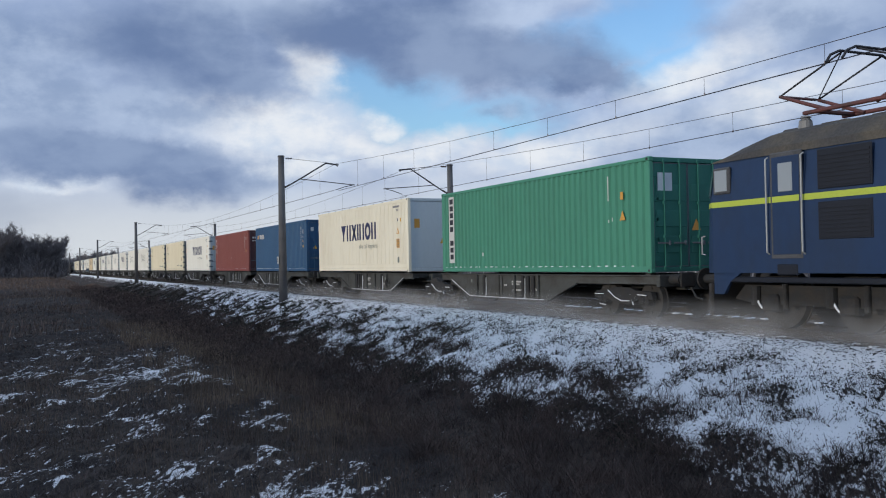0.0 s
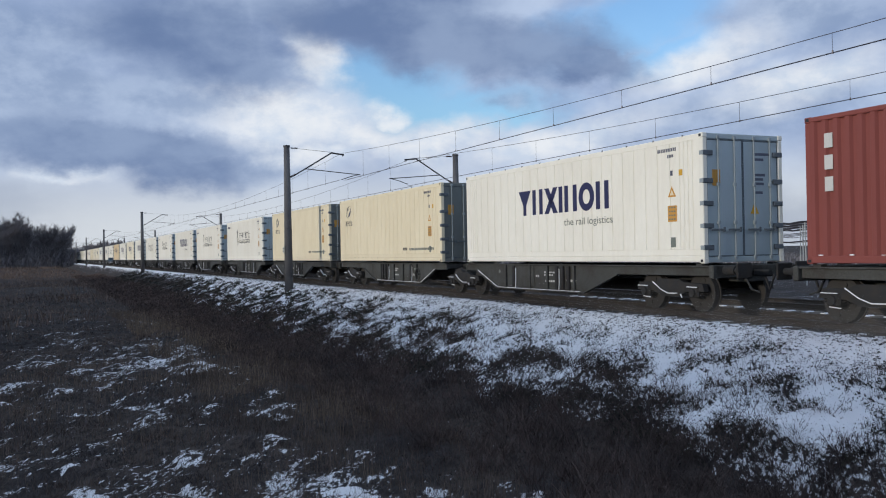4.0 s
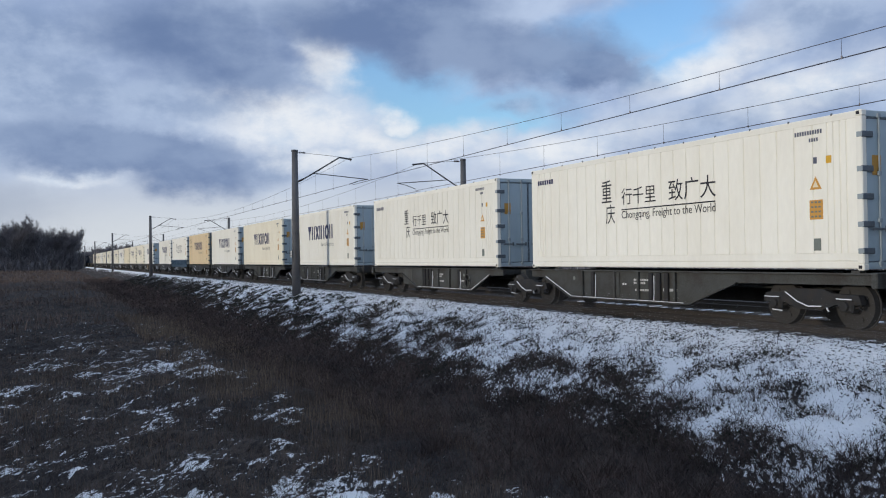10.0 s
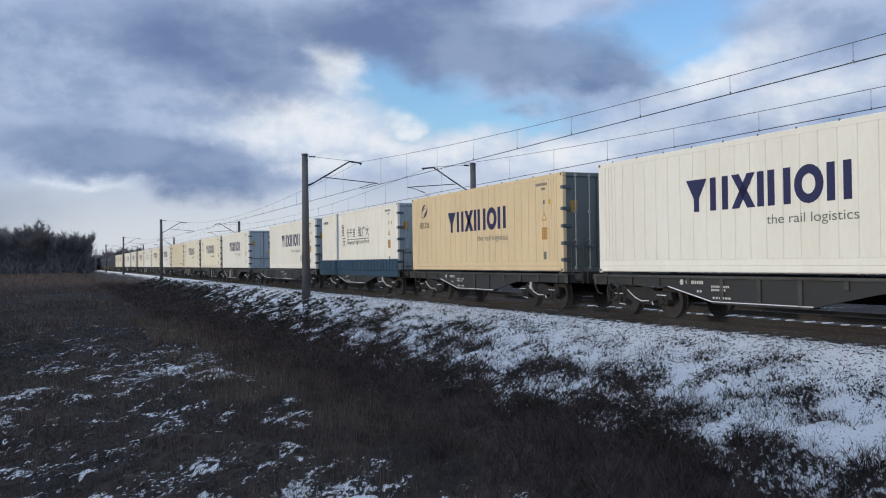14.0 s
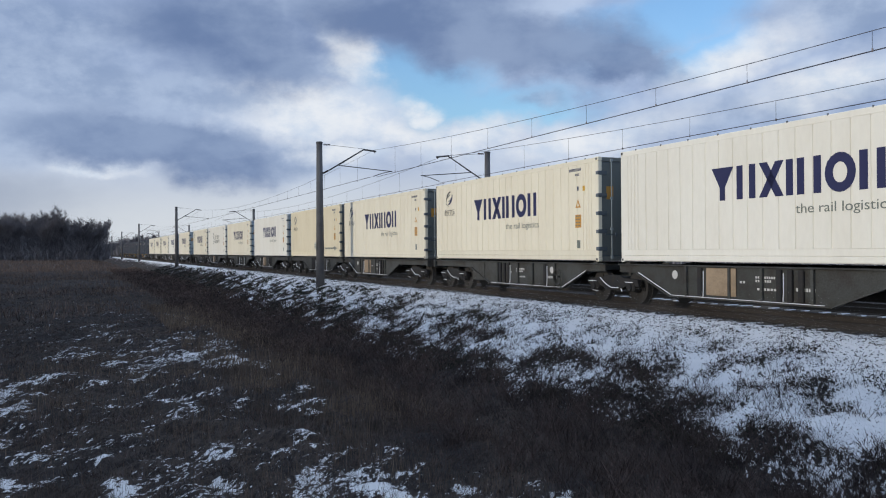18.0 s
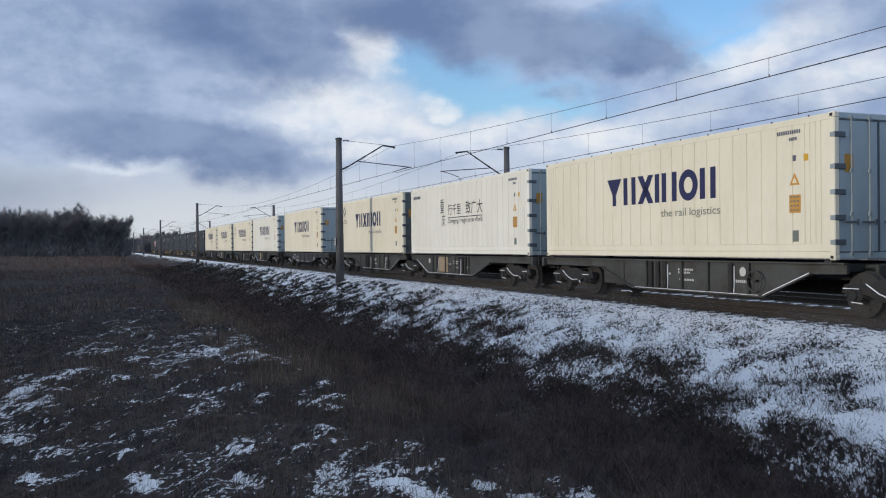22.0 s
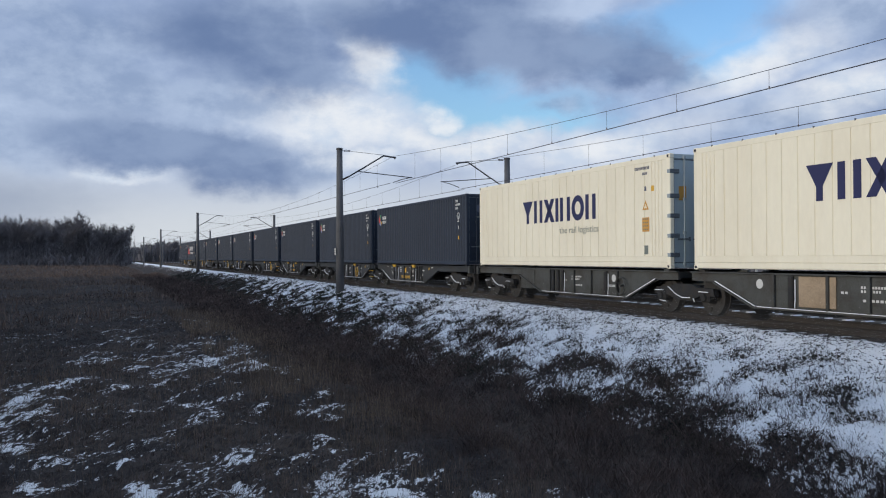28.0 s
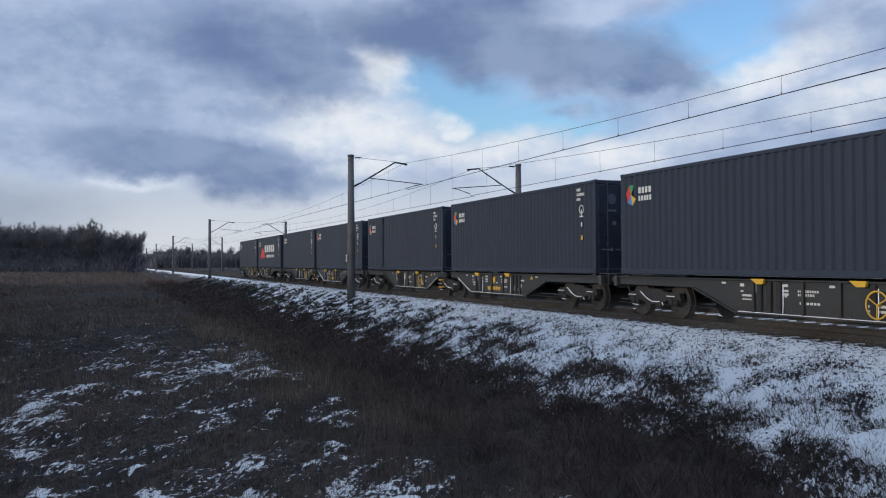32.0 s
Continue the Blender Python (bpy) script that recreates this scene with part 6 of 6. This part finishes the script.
def clumps(name, mat, n, x0, x1, y0, y1, near, per, size, tall, lean, shy, label, category):
    """Separate tufts of blades, fewer where snow lies deep."""
    cx, cy = scatter(n, x0, x1, y0, y1, near)
    keep = rng.random(len(cx)) > (snow_cover(cx, cy) - shy) * 1.5
    cx, cy = cx[keep], cy[keep]
    big = rng.uniform(0.4, 1.0, len(cx)) ** 1.5 * (0.6 + 0.8 * (rng.random(len(cx)) > 0.85))
    grow = np.repeat(big, per)
    x = np.repeat(cx, per) + rng.normal(0, 1, len(cx) * per) * size * grow
    y = np.repeat(cy, per) + rng.normal(0, 1, len(cx) * per) * size * grow
    strands(name, mat, x, y, rng.uniform(0.4, 1.0, len(x)) * tall * (0.4 + grow) * np.interp(x, [-50, -16], [0.45, 1.0]), 0.009 * np.clip(-x / 22, 0.9, 3.5), lean, label, category, bend=0.75)


def tufts(name, mat, n, x0, x1, y0, y1, near, per, wide, tall, bit, shy, low, label, category):
    """Ragged low cushions of bits, more of them towards y0."""
    cx, cy = scatter(n, x0, x1, y0, y1, near)
    keep = (rng.random(n) > (snow_cover(cx, cy) - shy) * 1.6) & (rng.random(n) > (cy - y0) / (y1 - y0) * low) & ((bank_lumps(cx, cy) < 0.5 + 0.10 * rng.normal(0, 1, n)) | (low == 0))
    cx, cy = cx[keep], cy[keep]
    big = np.repeat(rng.uniform(0.35, 1.0, len(cx)) ** 1.4, per)
    m = len(big)
    up = rng.random(m)
    reach = wide * big * (1 - 0.5 * up)
    x = np.repeat(cx, per) + rng.normal(0, 1, m) * reach * 1.3
    y = np.repeat(cy, per) + rng.normal(0, 1, m) * reach * 0.8
    thatch(name, mat, x, y, up * tall * big * np.interp(x, [-48, -16], [0.30, 1.0]), bit * rng.uniform(0.5, 1.2, m) * (np.clip(-x / 22, 0.8, 2) if low else 1.0), label, category, 1.0 if low else 0.4)


tufts("bank_tufts", TUFT, 18000, -130, -5, 8.6, 12.5, 1.6, 30, 0.16, 0.19, 0.020, 0.53, 0.80, "olive and brown grass tufts through the snow on the bank", "grass")
tufts("bank_weeds", DITCH, 5000, -110, -5, 8.6, 11.6, 1.6, 26, 0.16, 0.34, 0.018, 0.45, 0.85, "dark dead weeds on the lower bank", "weeds")
clumps("bank_dead_grass", HEATH, 3500, -110, -5, 8.6, 12.0, 1.7, 14, 0.12, 0.28, 0.7, 0.40, "dark dead grass clumps on the snowy bank", "grass")
tufts("shoulder_pebbles", BALLAST, 20000, -90, -6, 11.4, 13.8, 1.3, 3, 0.030, 0.012, 0.026, 0.9, 0.0, "stones and clods showing through the snow beside the track", "stones")
clumps("shoulder_specks", TUFT, 2500, -60, -6, 11.6, 13.75, 1.6, 5, 0.04, 0.05, 1.6, 0.75, "small grass tips through the snow beside the track", "grass")
x, y = scatter(60000, -80, -6, 8.6, 12.6, 1.5)
keep = (bank_lumps(x, y) < 0.52) & (rng.random(len(x)) < np.interp(y, [8.6, 10.5, 12.6], [1, 0.7, 0.2]))
x, y = x[keep], y[keep]
strands("bank_stems", DITCH, x, y, rng.uniform(0.08, 0.32, len(x)) * np.interp(x, [-48, -16], [0.35, 1.0]), 0.006 * np.clip(-x / 20, 0.9, 2), 0.35, "thin dark dead stems standing in the snow of the bank", "weeds")
clumps("lower_bank_brush", DITCH, 2000, -60, -5, 8.8, 10.6, 1.5, 22, 0.16, 0.42, 0.9, 0.25, "brown weed clumps at the foot of the bank", "weeds")

clumps("ditch_bushes", DITCH, 1500, -110, -6, 5.9, 8.9, 1.7, 30, 0.22, 0.80, 0.9, 9, "tangled leafless bushes in the ditch", "bushes")
clumps("heath_tussocks", HEATH, 7000, -80, -6, -12, 5.8, 1.8, 14, 0.12, 0.26, 1.5, 0.35, "matted tussocks of dry grass on the heath", "grass")
clumps("heath_dark_tussocks", DITCH, 7000, -80, -6, -12, 6.0, 1.8, 14, 0.13, 0.30, 1.3, 0.35, "dark dead tussocks on the heath", "grass")

# loose stones in front of the sleepers
n = 9000
sx, sy = scatter(n, -90, -8, 13.6, 14.1, 1.5)
k = rng.uniform(0.02, 0.05, n)[:, None, None]
corner = np.array([[1, 0, 0], [-0.6, 0.9, 0], [-0.5, -0.9, 0.1], [0, 0, 0.9]])[None] * k * rng.uniform(0.7, 1.3, (n, 4, 1))
spin = rng.uniform(0, 6.28, n)
cs, sn = np.cos(spin)[:, None], np.sin(spin)[:, None]
corner = np.stack([corner[:, :, 0] * cs - corner[:, :, 1] * sn, corner[:, :, 0] * sn + corner[:, :, 1] * cs, corner[:, :, 2]], -1)
corner = corner + np.stack([sx, sy, np.full(n, -0.19)], -1)[:, None]
kk = np.arange(n)[:, None] * 4
tagged(new("ballast_stones", quick_mesh("ballast_stones", corner.reshape(-1, 3), np.concatenate([kk + np.array([[0, 1, 3]]), kk + np.array([[1, 2, 3]]), kk + np.array([[2, 0, 3]])]), BALLAST)), "loose brown ballast stones", "ballast", "", "stuff")

# ---- beyond the line ----


def trellis(nets):
    t = tagged(new("orchard_trellis"), "weathered post and wire trellis with rolled dark netting", "trellis", "orchard trellises")
    for i in range(9):
        x = -i * 4.2
        part("post", Shape().tube((x, 0, -1.5), (x + random.uniform(-0.1, 0.1), 0, 3.0 + random.uniform(-0.1, 0.1)), 0.06, 0.05, 7), CHROME, t)
    for z in (3.0, 2.35, 1.8):
        part("wire", Shape().pipe([(0.5 - i * 2.1, 0, z - 0.12 * (i % 2)) for i in range(17)], 0.03, 5), WIRE, t)
    part("rolled_net", Shape().pipe([(0.5 - i * 1.05, 0.05, 3.05 - 0.1 * (i % 4 == 2)) for i in range(33)], 0.07, 6), INK_BLACK, t, "dark rolled netting along the top wire")
    for i in nets:
        x = -i * 4.2
        part("gathered_net", Shape().slab([(x - 0.6, 3.0), (x + 0.5, 3.15), (x + 0.3, 2.2), (x + 0.05, 0.5), (x + 0.15, -1), (x - 0.25, -1), (x - 0.12, 0.5), (x - 0.35, 2.2)], -0.12, 0.12), STEEL_DARK, t, "gathered dark net hanging at a post")
    return t


row = trellis((2, 5))
row.matrix_basis = pose(-40, 47, 0.1, 0, 0, -4)
row = trellis(())
row.matrix_basis = pose(-42, 53, 0.1, 0, 0, -4)
for x, y in ((-45, 60), (-74, 50), (-48, 68)):
    copy_thing(row, pose(x, y, 0.1, 0, 0, -4))
n = 14000
x, y = rng.uniform(-260, 60, n), rng.uniform(72, 120, n)
strands("orchard_scrub", HAZED_THICKET, x, y, rng.uniform(0.6, 1.0, n) * (1.2 + 2.2 * bump3(x, y, 9, 61)), rng.uniform(0.06, 0.25, n), 0.8, "dark scrub and orchard rows beyond the railway", "scrub")
pole = tagged(new("utility_pole"), "slim wooden utility pole with a short crossarm", "utility pole")
part("pole", Shape().tube((0, 0, -1.5), (0, 0, 8.1), 0.14, 0.10, 9), BARK, pole)
part("crossarm", Shape().soft_box(-1.0, 1.0, -0.05, 0.05, 7.55, 7.68, 0.01), BARK, pole)
for k in (-0.9, 0, 0.9):
    part("insulator", Shape().tube((k, 0, 7.68), (k, 0, 7.9), 0.05, 0.03, 7), CERAMIC, pole)
pole.matrix_basis = pose(-94, 65, 0)

# ---- snow whirled up along the train ----


def veil_material():
    """Fine airborne snow: clear but for drifting wisps that thin out upwards and towards the tail."""
    m = bpy.data.materials.new("drifting_snow")
    m.use_nodes = True
    nt = m.node_tree
    p = nt.nodes["Principled BSDF"]
    p.inputs["Base Color"].default_value = (0.85, 0.86, 0.88, 1)
    p.inputs["Roughness"].default_value, p.inputs["Specular IOR Level"].default_value = 1.0, 0.0
    tc, split, place, wisp = (nt.nodes.new(k) for k in ("ShaderNodeTexCoord", "ShaderNodeSeparateXYZ", "ShaderNodeMapping", "ShaderNodeTexNoise"))
    nt.links.new(tc.outputs["Object"], split.inputs[0])
    nt.links.new(tc.outputs["Object"], place.inputs[0])
    place.inputs["Scale"].default_value = (0.35, 1.0, 1.6)
    nt.links.new(place.outputs[0], wisp.inputs["Vector"])
    wisp.inputs["Scale"].default_value, wisp.inputs["Detail"].default_value = 1.1, 4
    out = None
    for socket, a, b, c, d in ((split.outputs[2], -0.25, 0.75, 1.0, 0.0), (split.outputs[0], -75.0, -12.0, 0.10, 1.0), (wisp.outputs["Fac"], 0.30, 0.68, 0.25, 1.0)):
        r = nt.nodes.new("ShaderNodeMapRange")
        r.interpolation_type = "SMOOTHSTEP"
        nt.links.new(socket, r.inputs[0])
        for i, v in enumerate((a, b, c, d)):
            r.inputs[i + 1].default_value = v
        if out is None:
            out = r.outputs[0]
        else:
            mul = nt.nodes.new("ShaderNodeMath")
            mul.operation = "MULTIPLY"
            nt.links.new(out, mul.inputs[0])
            nt.links.new(r.outputs[0], mul.inputs[1])
            out = mul.outputs[0]
    mul = nt.nodes.new("ShaderNodeMath")
    mul.operation = "MULTIPLY"
    nt.links.new(out, mul.inputs[0])
    mul.inputs[1].default_value = 0.10
    nt.links.new(mul.outputs[0], p.inputs["Alpha"])
    return m


veils = Shape()
for k in range(5):
    xs = [14.0 - 2.0 * i for i in range(310)]
    rows = []
    for z in (-0.14, 0.2, 0.5, 0.78):
        rows.append([(x, -1.32 - 0.16 * k + 0.10 * math.sin(0.7 * x + 1.9 * k) - 0.15 * z, z - (0.05 * k if z > 0 else 0)) for x in xs])
    veils.sheet(rows)
dust = tagged(new("snow_dust", veils.mesh("snow_dust", veil_material(), True)), "fine snow whirled up along the moving train", "snow dust", "", "stuff")
dust.visible_shadow = False
train.append((dust, LOCO_X - 4, 0.0))

# ---- movement ----


def motions():
    times = [4.0 * i for i in range(9)]
    for thing, x, z in train:
        walk(thing, [(t, pose(x + travelled(t), TRACK_Y, z)) for t in times])
    for name, radius, step_by in (("wheelset", 0.46, 1), ("loco_wheelset", 0.625, 1)):
        turning = {}
        for ob in [o for o in scene.objects if o.name.split(".")[0] == name]:
            at = tuple(round(v, 3) for v in ob.location)
            if at not in turning:
                place = ob.matrix_basis.translation.copy()
                walk(ob, [(k / FPS, Matrix.Translation(place) @ Matrix.Rotation(travelled(k / FPS) / radius, 4, "Y")) for k in range(0, 32 * FPS + 1, step_by)])
                turning[at] = ob
            else:
                first = turning[at]
                ob.rotation_mode = "QUATERNION"
                ob.animation_data_create()
                ob.animation_data.action = first.animation_data.action
                ob.animation_data.action_slot = first.animation_data.action_slot


motions()
